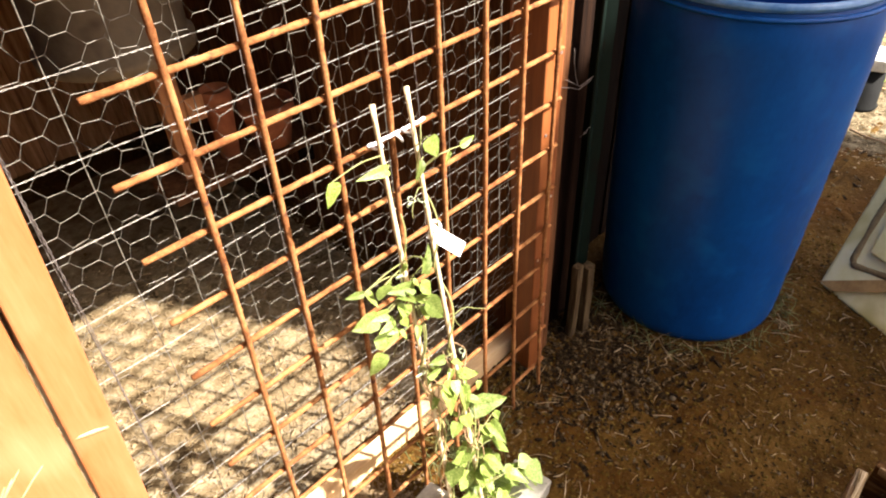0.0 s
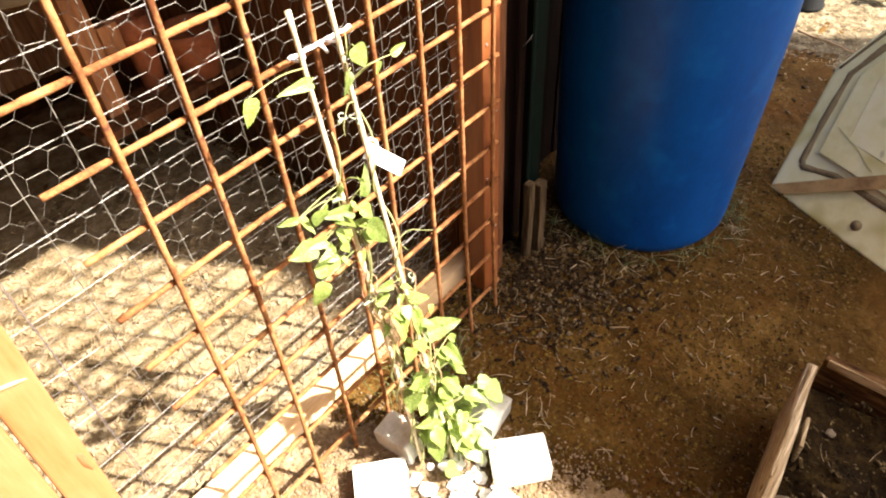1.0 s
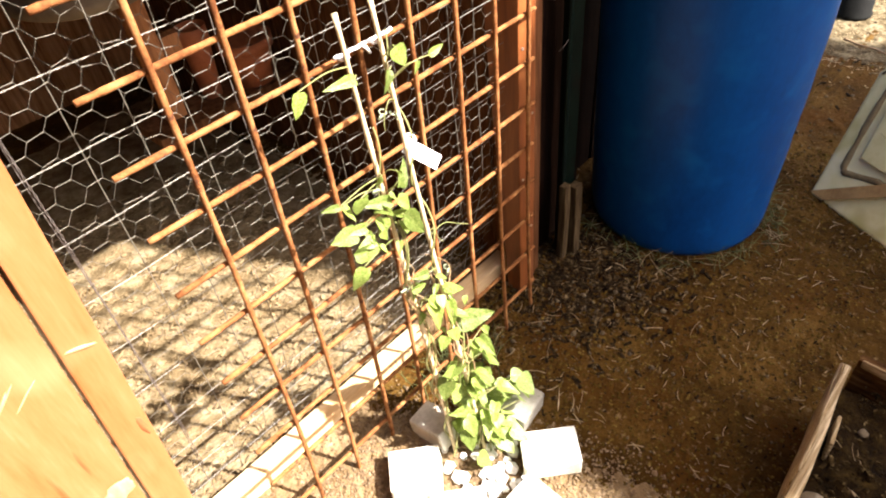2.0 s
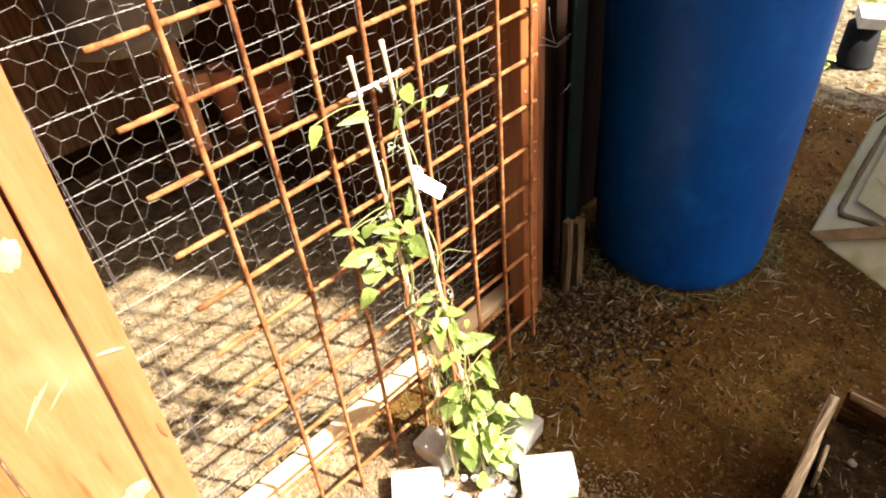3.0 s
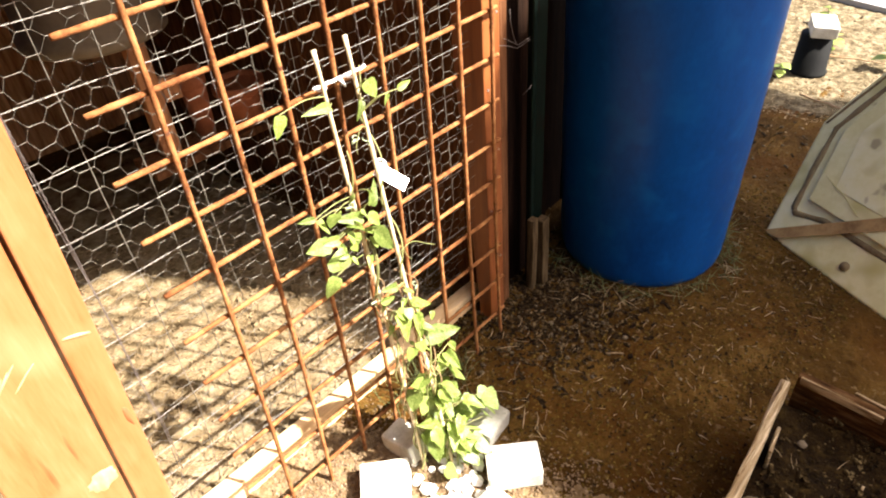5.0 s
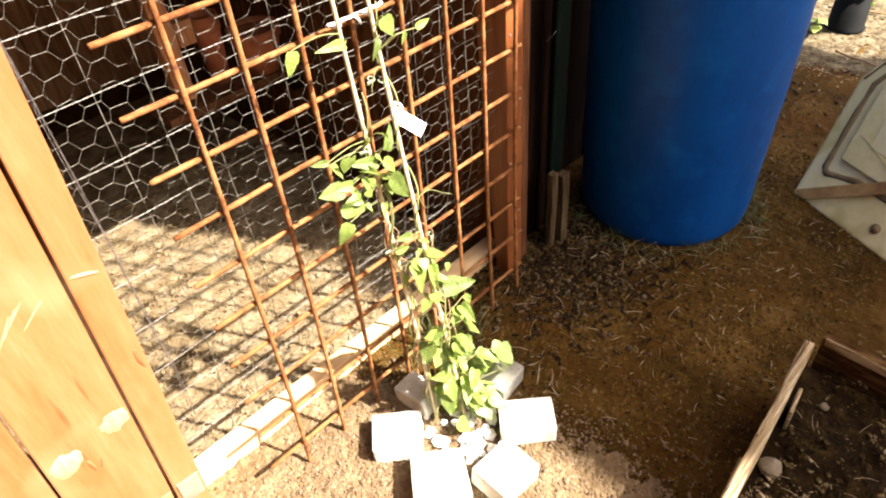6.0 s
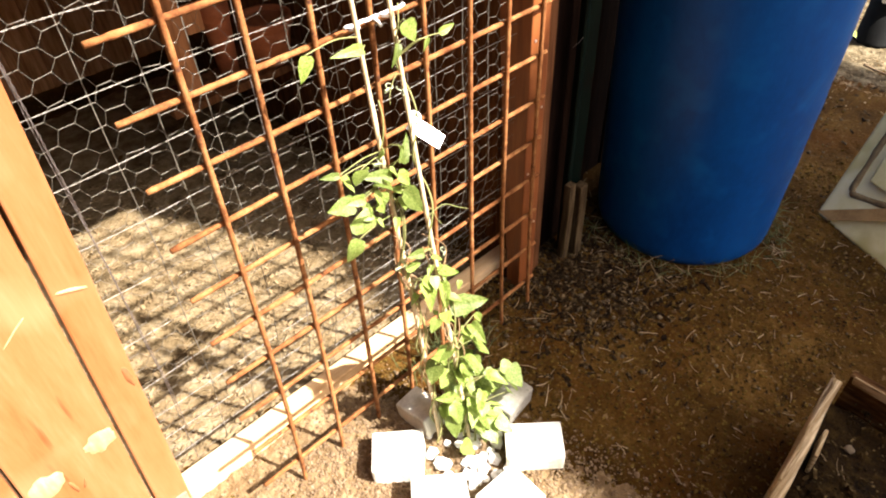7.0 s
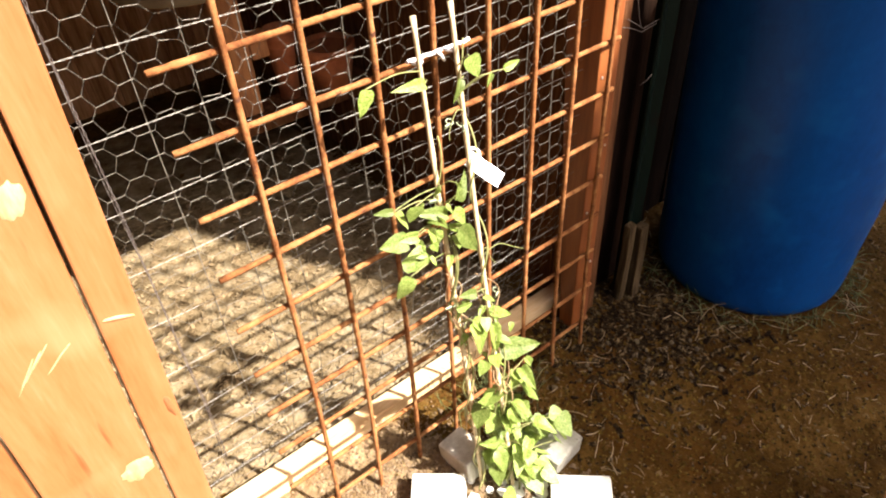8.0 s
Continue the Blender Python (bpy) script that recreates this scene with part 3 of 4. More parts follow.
def picket():
    t = thing("steel_picket", (0.905, 0.035, 0), "green-painted steel fence picket, rusting, standing in earth", "picket")
    c = Vector((0.905, 0.035, 0))
    for a in (200, 320, 80):
        d = Matrix.Rotation(radians(a), 4, "Z")
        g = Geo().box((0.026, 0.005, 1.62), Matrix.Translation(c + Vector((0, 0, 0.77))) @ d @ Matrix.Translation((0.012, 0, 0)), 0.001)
        part("flange", g, SHADE_GREEN, t, smooth=False)


picket()


def loose_wires():
    t = thing("tie_wire", (0.83, 0.03, 0.75), "thin galvanised tie wire twisted from post to picket", "wire")
    part("strand", Geo().tube([(0.754, 0.030, 0.764), (0.790, 0.026, 0.752), (0.828, 0.030, 0.733), (0.880, 0.034, 0.735)], 0.0007, 6), DARK_WIRE, t)
    part("strand", Geo().tube([(0.778, 0.030, 0.772), (0.800, 0.024, 0.758), (0.826, 0.026, 0.742), (0.880, 0.030, 0.744)], 0.0007, 6), DARK_WIRE, t)
    part("loose_end", Geo().tube([(0.804, 0.032, 0.826), (0.803, 0.030, 0.800), (0.812, 0.030, 0.770), (0.820, 0.028, 0.748)], 0.0007, 6), DARK_WIRE, t)
    part("loose_end", Geo().tube([(0.850, 0.030, 0.614), (0.866, 0.026, 0.622), (0.886, 0.028, 0.630)], 0.0007, 6), DARK_WIRE, t)
    s = thing("netting_scrap", (1.04, 0.19, 0.80), "torn scrap of pale wire netting on the dark fence", "wire scrap")
    r = random.Random(4)
    for k in range(9):
        x, z = 1.035 + r.uniform(-0.01, 0.05), 0.76 + 0.012 * k
        pts = [(x + r.uniform(-0.012, 0.012) + 0.004 * i, 0.188 + r.uniform(-0.006, 0.004), z + 0.011 * i) for i in range(4)]
        part("strand", Geo().tube(pts, 0.0008, 5), PALE_WIRE, s)


loose_wires()


def stake(at, w, d, h, tilt, label, seed):
    m = Matrix.Translation(at) @ Matrix.Rotation(radians(tilt), 4, "Y") @ Matrix.Translation((0, 0, h / 2 - 0.02))
    g = Geo().box((w, d, h), m, 0.003, 0.004, 10, seed)
    solid("wooden_stake", g, STAKE_WOOD, label, "stake", at=at, group="old stakes by the drum", smooth=False)


stake((0.872, 0.012, 0), 0.024, 0.02, 0.265, 1, "split grey wooden stake standing in earth", 3)
stake((0.912, 0.000, 0), 0.030, 0.024, 0.255, -2, "short weathered wooden stake beside the drum", 8)


# ---- cream appliance panel leaning by the drum, one corner cut aslant ----
def old_door():
    base = Vector((1.522, -0.405, 0.0))
    along, back = Vector((-0.433, -0.901, 0)), Vector((0.901, -0.433, 0))
    tilt = radians(38)
    up = (Vector((0, 0, 1)) * math.cos(tilt) + back * math.sin(tilt)).normalized()
    out = up.cross(along).normalized()
    if out.x > 0:
        out = -out
    m = Matrix(((along[0], up[0], out[0], base[0]), (along[1], up[1], out[1], base[1]), (along[2], up[2], out[2], base[2]), (0, 0, 0, 1)))
    t = thing("appliance_door", base, "cream appliance door with perished seal, leaning on its edge", "door panel")

    def prism(outline, z0, z1, bevel):
        bm = bmesh.new()
        ring = [bm.verts.new((x, y, z0)) for x, y in outline]
        face = bm.faces.new(ring)
        got = bmesh.ops.extrude_face_region(bm, geom=[face])
        bmesh.ops.translate(bm, vec=(0, 0, z1 - z0), verts=[v for v in got["geom"] if isinstance(v, bmesh.types.BMVert)])
        bmesh.ops.recalc_face_normals(bm, faces=bm.faces)
        bmesh.ops.bevel(bm, geom=list(bm.edges), offset=bevel, segments=3, affect="EDGES", profile=0.6)
        bm.verts.index_update()
        g = Geo().add([m @ v.co for v in bm.verts], [tuple(v.index for v in f.verts) for f in bm.faces])
        bm.free()
        return g

    def bead(corners, radius, height):
        pts = []
        for a, b in zip(corners, corners[1:]):
            pts += [m @ Vector((a[0] + (b[0] - a[0]) * k / 7, a[1] + (b[1] - a[1]) * k / 7, height + 0.0015 * math.sin(9 * (a[0] + a[1]) + k))) for k in range(7)]
        return Geo().tube(pts + [m @ Vector((*corners[-1], height))], radius, 8)

    shell = part("shell", prism([(0, 0), (0.60, 0), (0.60, 0.95), (0.07, 0.95), (-0.035, 0.560), (-0.088, 0.362)], -0.055, 0.0, 0.010), CREAM, t, smooth=False)
    liner = part("liner", prism([(0.045, 0.150), (0.52, 0.150), (0.52, 0.85), (0.115, 0.85), (-0.012, 0.370)], -0.004, 0.010, 0.006), CREAM, t, smooth=False)
    part("inner_panel", prism([(0.090, 0.215), (0.47, 0.215), (0.47, 0.78), (0.150, 0.78), (0.038, 0.385)], 0.008, 0.0115, 0.0015), CREAM, liner, smooth=False)
    part("seal", bead([(0.100, 0.900), (0.000, 0.510), (-0.039, 0.362), (-0.008, 0.225), (0.022, 0.112), (0.036, 0.098), (0.125, 0.124), (0.300, 0.128), (0.560, 0.128)], 0.011, -0.006), GASKET, shell, "brown perished rubber seal")
    part("seam", bead([(0.072, 0.900), (-0.026, 0.532), (-0.076, 0.362)], 0.004, 0.0), GASKET, shell, "thin brown seam along the slanted edge")
    # Thin brown band running aslant from the lower corner.
    strip = [(0.002, 0.008), (0.052, 0.008), (0.430, 0.306), (0.400, 0.336)]
    part("tape", prism(strip, 0.0125, 0.0138, 0.0004), BAND_BROWN, t, "thin brown band across the lower part", smooth=False)
    c = m @ Vector((0.258, 0.052, -0.002))
    cap = part("cap", Geo().tube([c, c + out * 0.005], 0.014, 20), GASKET, shell, "round brown cap")
    part("scratch", bead([(0.044, 0.232), (0.120, 0.212), (0.196, 0.182)], 0.0009, 0.0114), CREAM, liner)


old_door()


# ---- raised garden bed ----
def garden_bed():
    t = thing("raised_bed", (0.75, -0.9, 0), "raised garden bed edged with weathered split planks", "garden bed")
    a, b = Vector((0.775, -0.700, 0)), Vector((-0.15, -0.775, 0))
    d = (b - a).normalized()
    n = Vector((-d.y, d.x, 0))

    def plank(p, q, z0, z1, th, seed, wood, nm="plank"):
        w = (q - p)
        L = w.length
        ang = math.atan2(w.y, w.x)
        m = Matrix.Translation((p + q) / 2 + Vector((0, 0, (z0 + z1) / 2))) @ Matrix.Rotation(ang, 4, "Z")
        part(nm, Geo().box((L, th, z1 - z0), m, 0.003, 0.0045, 30, seed), wood, t, smooth=False)

    plank(a, b, -0.02, 0.205, 0.019, 5, GREY_WOOD)
    plank(Vector((0.665, -0.732, 0)), Vector((0.600, -0.742, 0)), 0.10, 0.192, 0.007, 14, GREY_WOOD, "splinter")
    plank(Vector((0.46, -0.7135, 0)), Vector((0.36, -0.7225, 0)), 0.02, 0.185, 0.006, 15, GREY_WOOD, "splinter")
    c = Vector((0.812, -0.715, 0))
    e = Vector((0.80, -1.75, 0))
    plank(c, e, -0.02, 0.200, 0.018, 9, ROTTEN)
    plank(c + Vector((-0.012, -0.004, 0)), c + Vector((-0.016, -0.16, 0)), 0.186, 0.206, 0.005, 21, PALE_ROT, "split_edge")
    plank(c + Vector((0.012, -0.10, 0)), c + Vector((0.010, -0.42, 0)), 0.170, 0.208, 0.006, 23, PALE_ROT, "split_edge")
    plank(Vector((0.770, -0.6945, 0)), Vector((0.50, -0.7164, 0)), 0.150, 0.211, 0.005, 27, GREY_WOOD, "split_edge")
    g = Geo()
    N = 46
    for j in range(N + 1):
        for i in range(N + 1):
            u, v = i / N, j / N
            p = a.lerp(b, u) * (1 - v) + (Vector((0.83, -1.7, 0)).lerp(Vector((-0.2, -1.75, 0)), u)) * v
            g.v.append((p.x, p.y - 0.006, 0.135 + 0.02 * noise.noise(Vector((p.x * 6, p.y * 6, 1))) + 0.012 * noise.noise(Vector((p.x * 25, p.y * 25, 4)))))
    g.f = [(j * (N + 1) + i, (j + 1) * (N + 1) + i, (j + 1) * (N + 1) + i + 1, j * (N + 1) + i + 1) for j in range(N) for i in range(N)]
    part("soil", g, BED_SOIL, t, "dark crumbly soil")


garden_bed()


# ---- white pavers round the plant ----
def pavers():
    spots = [((0.141, -0.137), 47, 0.085, 0.100), ((0.128, -0.275), 52, 0.105, 0.105), ((0.228, -0.364), 87, 0.085, 0.098),
             ((0.353, -0.320), 47, 0.075, 0.112), ((0.403, -0.194), 10, 0.085, 0.085), ((0.252, -0.091), 4, 0.062, 0.088)]
    for k, ((x, y), a, w, d) in enumerate(spots):
        m = Matrix.Translation((x, y, 0.026)) @ Matrix.Rotation(radians(a), 4, "Z") @ Matrix.Rotation(radians((-3, 2, 4, -2, 3, -14)[k]), 4, "X")
        g = Geo().box((w + 0.006, d + 0.006, 0.052), m, 0.006, 0.0042, 6, k + 2)
        solid("paver", g, HALF_SHADE_PAVER if k == 4 else PAVER, "chunky paver pitted with age beside the vine, greyed for half shade" if k == 4 else "chunky off-white paver laid round the vine", "paver", at=(x, y, 0), group="pavers round the vine", smooth=False)


pavers()


def blob(g, c, r, seed, flat=0.7, sub=1):
    bm = bmesh.new()
    bmesh.ops.create_icosphere(bm, subdivisions=sub, radius=1)
    off = Vector((seed * 3.1, seed * 1.7, 0))
    verts = []
    for v in bm.verts:
        p = v.co * (1 + 0.35 * noise.noise(v.co * 1.3 + off))
        verts.append((c[0] + p.x * r, c[1] + p.y * r, c[2] + p.z * r * flat))
    bm.verts.index_update()
    g.add(verts, [tuple(v.index for v in f.verts) for f in bm.faces])
    bm.free()


def white_stones():
    r = random.Random(11)
    for k in range(64):
        a, q = r.uniform(0, 6.28), 0.095 * math.sqrt(r.random())
        x, y = 0.265 + q * math.cos(a), -0.225 + q * math.sin(a)
        s = r.uniform(0.008, 0.017)
        g = Geo()
        blob(g, (x, y, s * 0.4 + 0.006), s, k * 1.37, 0.62, 1)
        solid("stone", g, STONE, "small white stone heaped at the vine's foot", "stone", at=(x, y, 0), group="white stones in the ring", smooth=False)


white_stones()


# ---- the vine and its stakes ----
S1 = (Vector((0.234, -0.163, 0.0)), Vector((0.255, -0.020, 0.935)))
S2 = (Vector((0.278, -0.205, 0.0)), Vector((0.317, -0.020, 0.937)))


def cane(ends, label, seed):
    a, b = ends
    pts, rad = [], []
    for i in range(41):
        k = i / 40
        p = a.lerp(b, k) + Vector((0.003 * math.sin(k * 5 + seed), 0.003 * math.cos(k * 4 + seed), 0))
        pts.append(p)
        rad.append(0.0043 - 0.0008 * k + (0.0009 if i % 8 == 0 else 0))
    solid("bamboo_cane", Geo().tube(pts, rad, 8), BAMBOO, label, "cane", at=tuple(a), group="canes of the vine")


cane(S1, "thin pale bamboo cane leaning on the rusty mesh", 1)
cane(S2, "thin pale bamboo cane tied to the rusty mesh", 2)


def leaf_mesh(name, length, width, curl, fold, seed):
    g = Geo()
    n, w = 8, 4
    r = random.Random(seed)
    ph = r.uniform(0, 6)
    for i in range(n + 1):
        u = i / n
        prof = (math.sin(math.pi * min(u * 0.93 + 0.07, 1) ** 0.62)) ** 0.8 * (1 - 0.25 * u)
        half = width / 2 * max(prof, 0.0) * (1 + 0.05 * math.sin(i * 2.4))
        for j in range(-w, w + 1):
            v = j / w
            x = v * half
            z = -curl * length * u * u - fold * abs(x) * -1 + 0.03 * length * math.sin(u * 7 + ph) * abs(v) - 0.35 * fold * half * v * v
            g.v.append((x, u * length, z))
    m = 2 * w + 1
    g.f = [(i * m + j, i * m + j + 1, (i + 1) * m + j + 1, (i + 1) * m + j) for i in range(n) for j in range(m - 1)]
    return mesh_of(name, g, LEAF)


def vine():
    t = thing("climbing_vine", (0.26, -0.19, 0), "young climbing vine with fresh green leaves on two canes", "plant")
    r = random.Random(21)
    base = ROOTS[t]
    shapes = [leaf_mesh("leaf", 1.0, 0.78, 0.22, 0.25, 1), leaf_mesh("leaf", 1.0, 0.66, 0.38, 0.45, 2), leaf_mesh("leaf", 1.0, 0.86, 0.10, 0.15, 3), leaf_mesh("leaf", 1.0, 0.55, 0.3, 0.8, 4)]

    def stem(pts, r0, r1=None, nm="stem", mat=STEM):
        P = [Vector(p) for p in pts]
        fine = []
        for i in range(len(P) - 1):
            p0, p1, p2, p3 = P[max(i - 1, 0)], P[i], P[i + 1], P[min(i + 2, len(P) - 1)]
            for k in range(6):
                u = k / 6
                fine.append(0.5 * ((2 * p1) + (p2 - p0) * u + (2 * p0 - 5 * p1 + 4 * p2 - p3) * u * u + (3 * p1 - p0 - 3 * p2 + p3) * u ** 3))
        fine.append(P[-1])
        rad = [r0 + ((r1 or r0) - r0) * i / (len(fine) - 1) for i in range(len(fine))]
        return part(nm, Geo().tube(fine, rad, 6), mat, t)

    # twining stems round each cane
    for (a, b), top, turns, ph, rr in ((S1, 0.80, 5, 0, 0.010), (S2, 0.93, 6, 2, 0.009), (S1, 0.62, 4, 3.5, 0.013), (S2, 0.5, 3, 5, 0.016)):
        pts = []
        for i in range(34):
            k = i / 33 * top
            w = ph + k * turns * 6.28
            pts.append(a.lerp(b, k) + Vector((rr * math.cos(w), rr * math.sin(w), 0.02)))
        stem(pts, 0.0022, 0.0012)

    def leaf(p, size, yaw, pitch, roll, shape=None, on=None):
        p = Vector(p)
        o = new("leaf", shapes[r.randrange(4) if shape is None else shape])
        o.parent = on or t
        o.matrix_local = Matrix.Translation(p - base) @ Matrix.Rotation(radians(yaw), 4, "Z") @ Matrix.Rotation(radians(pitch), 4, "X") @ Matrix.Rotation(radians(roll), 4, "Y") @ Matrix.Diagonal((size, size, size, 1))

    def on_cane(p):
        best = None
        for a, b in (S1, S2):
            k = max(0.0, min(1.0, (p.z - 0.02 - a.z) / (b.z - a.z)))
            q = a.lerp(b, k)
            if best is None or (q - p).length < (best - p).length:
                best = q
        return best

    # leaves set on the leaning plane of the canes: x, height, length, width, turn
    top = [(0.146, 0.883, 0.034, 0.030, -108), (0.235, 0.861, 0.045, 0.019, 166), (0.315, 0.874, 0.031, 0.024, -75), (0.295, 0.848, 0.03, 0.014, -122),
           (0.373, 0.838, 0.029, 0.017, 13), (0.35, 0.839, 0.019, 0.010, -127)]
    mid = [(0.186, 0.7, -0.028, 0.026, 73), (0.237, 0.666, 0.052, 0.021, 157), (0.258, 0.678, 0.042, 0.025, 58), (0.248, 0.662, 0.045, 0.026, -45),
           (0.253, 0.631, 0.071, 0.032, -58), (0.21, 0.649, 0.039, 0.028, -91), (0.161, 0.656, 0.045, 0.026, 166), (0.179, 0.654, 0.04, 0.024, 160),
           (0.145, 0.627, 0.060, 0.038, -22), (0.154, 0.596, 0.040, 0.028, -132), (0.189, 0.624, 0.031, 0.020, 161), (0.149, 0.709, 0.031, 0.010, 162)]
    low = [(0.268, 0.502, 0.033, 0.017, 161), (0.224, 0.494, 0.039, 0.019, -16), (0.253, 0.453, 0.067, 0.026, -56), (0.288, 0.45, 0.057, 0.020, -30),
           (0.253, 0.45, 0.076, 0.034, -82), (0.292, 0.425, 0.061, 0.030, -94), (0.299, 0.359, 0.086, 0.036, -19), (0.333, 0.35, 0.056, 0.030, -83),
           (0.356, 0.3, 0.051, 0.018, -57)]
    foot = [(0.271, 0.259, 0.051, 0.022, 142), (0.282, 0.271, 0.05, 0.030, -89), (0.319, 0.274, 0.059, 0.022, -83), (0.304, 0.221, 0.054, 0.018, -41),
            (0.306, 0.201, 0.059, 0.040, -91), (0.273, 0.216, 0.038, 0.030, -140), (0.323, 0.119, 0.08, 0.040, -84), (0.363, 0.114, 0.054, 0.028, -12),
            (0.375, 0.094, 0.070, 0.030, -65), (0.301, 0.125, 0.086, 0.034, 144), (0.289, 0.117, 0.058, 0.046, -163), (0.313, 0.107, 0.072, 0.049, -142),
            (0.251, 0.075, 0.070, 0.030, -54), (0.346, 0.144, 0.053, 0.028, -68)]
    side, rise, out = Vector((1, 0, 0)), Vector((0, 0.153, 0.988)), Vector((0, -0.988, 0.153))
    for x, z, length, width, turn in top + mid + low + foot:
        p = Vector((x, -0.195 + 0.155 * z, z))
        d = (side * math.cos(radians(turn)) + rise * math.sin(radians(turn)) + out * r.uniform(0.0, 0.3)).normalized() * (1 if length > 0 else -1)
        n = out + Vector((r.uniform(-0.4, 0.4), 0, r.uniform(0.1, 0.8)))
        n = (n - d * n.dot(d)).normalized()
        c = on_cane(p)
        mid_point = (c + p) / 2 + Vector((0, -0.006, 0.010))
        o = new("leaf", shapes[r.randrange(4)])
        o.parent = stem([c, mid_point, p], 0.0011, 0.0008, "leaf_stalk")
        o.matrix_local = Matrix.Translation(p - base) @ Matrix((d.cross(n), d, n)).transposed().to_4x4() @ Matrix.Diagonal((width * 1.45, abs(length) * 1.08, abs(length) * 1.08, 1))
    # smaller leaves crowding the thick places
    clumps = [((0.205, -0.085, 0.650), (0.045, 0.018, 0.040), 12, 0.026), ((0.245, -0.090, 0.640), (0.020, 0.016, 0.060), 6, 0.028), ((0.275, -0.115, 0.450), (0.028, 0.018, 0.045), 11, 0.028),
              ((0.300, -0.140, 0.360), (0.035, 0.022, 0.035), 8, 0.028), ((0.300, -0.150, 0.220), (0.042, 0.030, 0.055), 36, 0.042), ((0.325, -0.180, 0.125), (0.072, 0.042, 0.045), 44, 0.048),
              ((0.300, -0.205, 0.070), (0.050, 0.034, 0.022), 16, 0.048)]
    for c, e, n, s in clumps:
        for _ in range(n):
            d = Vector([max(-1.1, min(1.1, r.gauss(0, 0.6))) * k for k in e])
            p = Vector(c) + d
            p.z = max(p.z, 0.03)
            yaw = math.degrees(math.atan2(-d.x, d.y)) + r.uniform(-50, 50) if d.length > 0.01 else r.uniform(0, 360)
            if r.random() < 0.5:
                yaw = r.uniform(110, 250)
            size, pitch, roll, shape = s * r.uniform(0.65, 1.2), r.uniform(-60, 10), r.uniform(-25, 25), r.randrange(4)
            stalk = None
            if r.random() < 0.5:
                stalk = stem([on_cane(p), (on_cane(p) + p) / 2 + Vector((0, 0, 0.008)), p], 0.0011, 0.0008, "leaf_stalk")
            leaf(p, size, yaw, pitch, roll, shape, stalk)
    # old dry stems tangled in the middle
    for k in range(16):
        a, b = (S1, S2)[k % 2]
        lo = r.uniform(0.15, 0.5)
        hi = lo + r.uniform(0.12, 0.3)
        pts = [a.lerp(b, lo + (hi - lo) * q / 5) + Vector((r.uniform(-0.02, 0.022), r.uniform(-0.018, 0.01), r.uniform(-0.01, 0.01))) for q in range(6)]
        stem(pts, 0.0011, 0.0007, "dry_stem", DRY_STEM)
    # tendrils
    for k in range(9):
        p = S1[0].lerp(S1[1], r.uniform(0.4, 0.75)) if k % 2 else S2[0].lerp(S2[1], r.uniform(0.35, 0.9))
        d = Vector((r.uniform(-0.09, 0.09), r.uniform(-0.02, 0.03), r.uniform(-0.03, 0.05)))
        stem([p, p + d * 0.4 + Vector((0, 0, 0.015)), p + d * 0.8, p + d + Vector((0.006, 0, -0.012))], 0.0009, 0.0005, "tendril")


vine()


def tag():
    """A stiff card hanging askew, its face turned up to the sun."""
    n = Vector((-0.12, -0.70, 0.70)).normalized()
    along = Vector((0.45, -0.80, -0.38))
    along = (along - n * along.dot(n)).normalized()
    across = n.cross(along)
    at = Vector((0.326, -0.075, 0.694))
    m = Matrix.Translation(at) @ Matrix((along, across, n)).transposed().to_4x4()
    t = thing("plant_label", tuple(at), "blank white plastic plant label tied to the cane", "label")
    part("card", Geo().box((0.062, 0.026, 0.0014), m, 0.0005), TAG, t, smooth=False)
    part("tie", Geo().tube([m @ Vector((-0.027 + 0.009 * math.cos(a), 0.010 + 0.008 * math.sin(a), 0.004)) for a in np.linspace(0, 6.28, 14)], 0.0026, 6), TAG, t, "white twist tie")


tag()


def cane_tie():
    t = thing("cane_tie", (0.3, -0.012, 0.8667), "white cord lashing both canes along a bar of the mesh", "tie")
    pts = [(0.246 + 0.112 * k / 30, -0.0085 + 0.0006 * math.sin(k * 1.1), 0.8700 + 0.0007 * math.sin(k * 0.9)) for k in range(31)]
    part("cord", Geo().tube(pts, 0.0030, 7), TAG, t)
    for x in (0.256, 0.318):
        part("knot", Geo().tube([(x + 0.007 * math.cos(a), -0.016 + 0.010 * math.sin(a), 0.8690 + 0.003 * a / 6) for a in np.linspace(0, 6.28, 14)], 0.0020, 6), TAG, t)
    part("cord_end", Geo().tube([(0.296, -0.010, 0.872), (0.301, -0.014, 0.866), (0.307, -0.014, 0.856)], 0.0026, 7), TAG, t)


cane_tie()


def plant_clip(x, y, z, turn):
    """A little bent clip that holds the stems to a cane."""
    t = thing("plant_clip", (x, y, z), "small dull greenish plastic clip holding stems to the cane", "clip", "clips on the canes")
    m = Matrix.Translation((x, y, z)) @ Matrix.Rotation(radians(turn), 4, "Z") @ Matrix.Rotation(radians(25), 4, "X")
    part("loop", Geo().tube([m @ Vector((0.0055 * math.cos(a), 0.0055 * math.sin(a), 0)) for a in np.linspace(0.3, 6.0, 12)], 0.0010, 6), CLIP, t)
    part("tab", Geo().box((0.012, 0.003, 0.007), m @ Matrix.Translation((-0.009, -0.004, 0)), 0.001), CLIP, t, smooth=False)


plant_clip(0.281, -0.052, 0.784, 10)
plant_clip(0.305, -0.046, 0.768, 60)
plant_clip(0.236, -0.072, 0.683, -20)
plant_clip(0.330, -0.098, 0.455, 30)
plant_clip(0.232, -0.098, 0.485, -10)


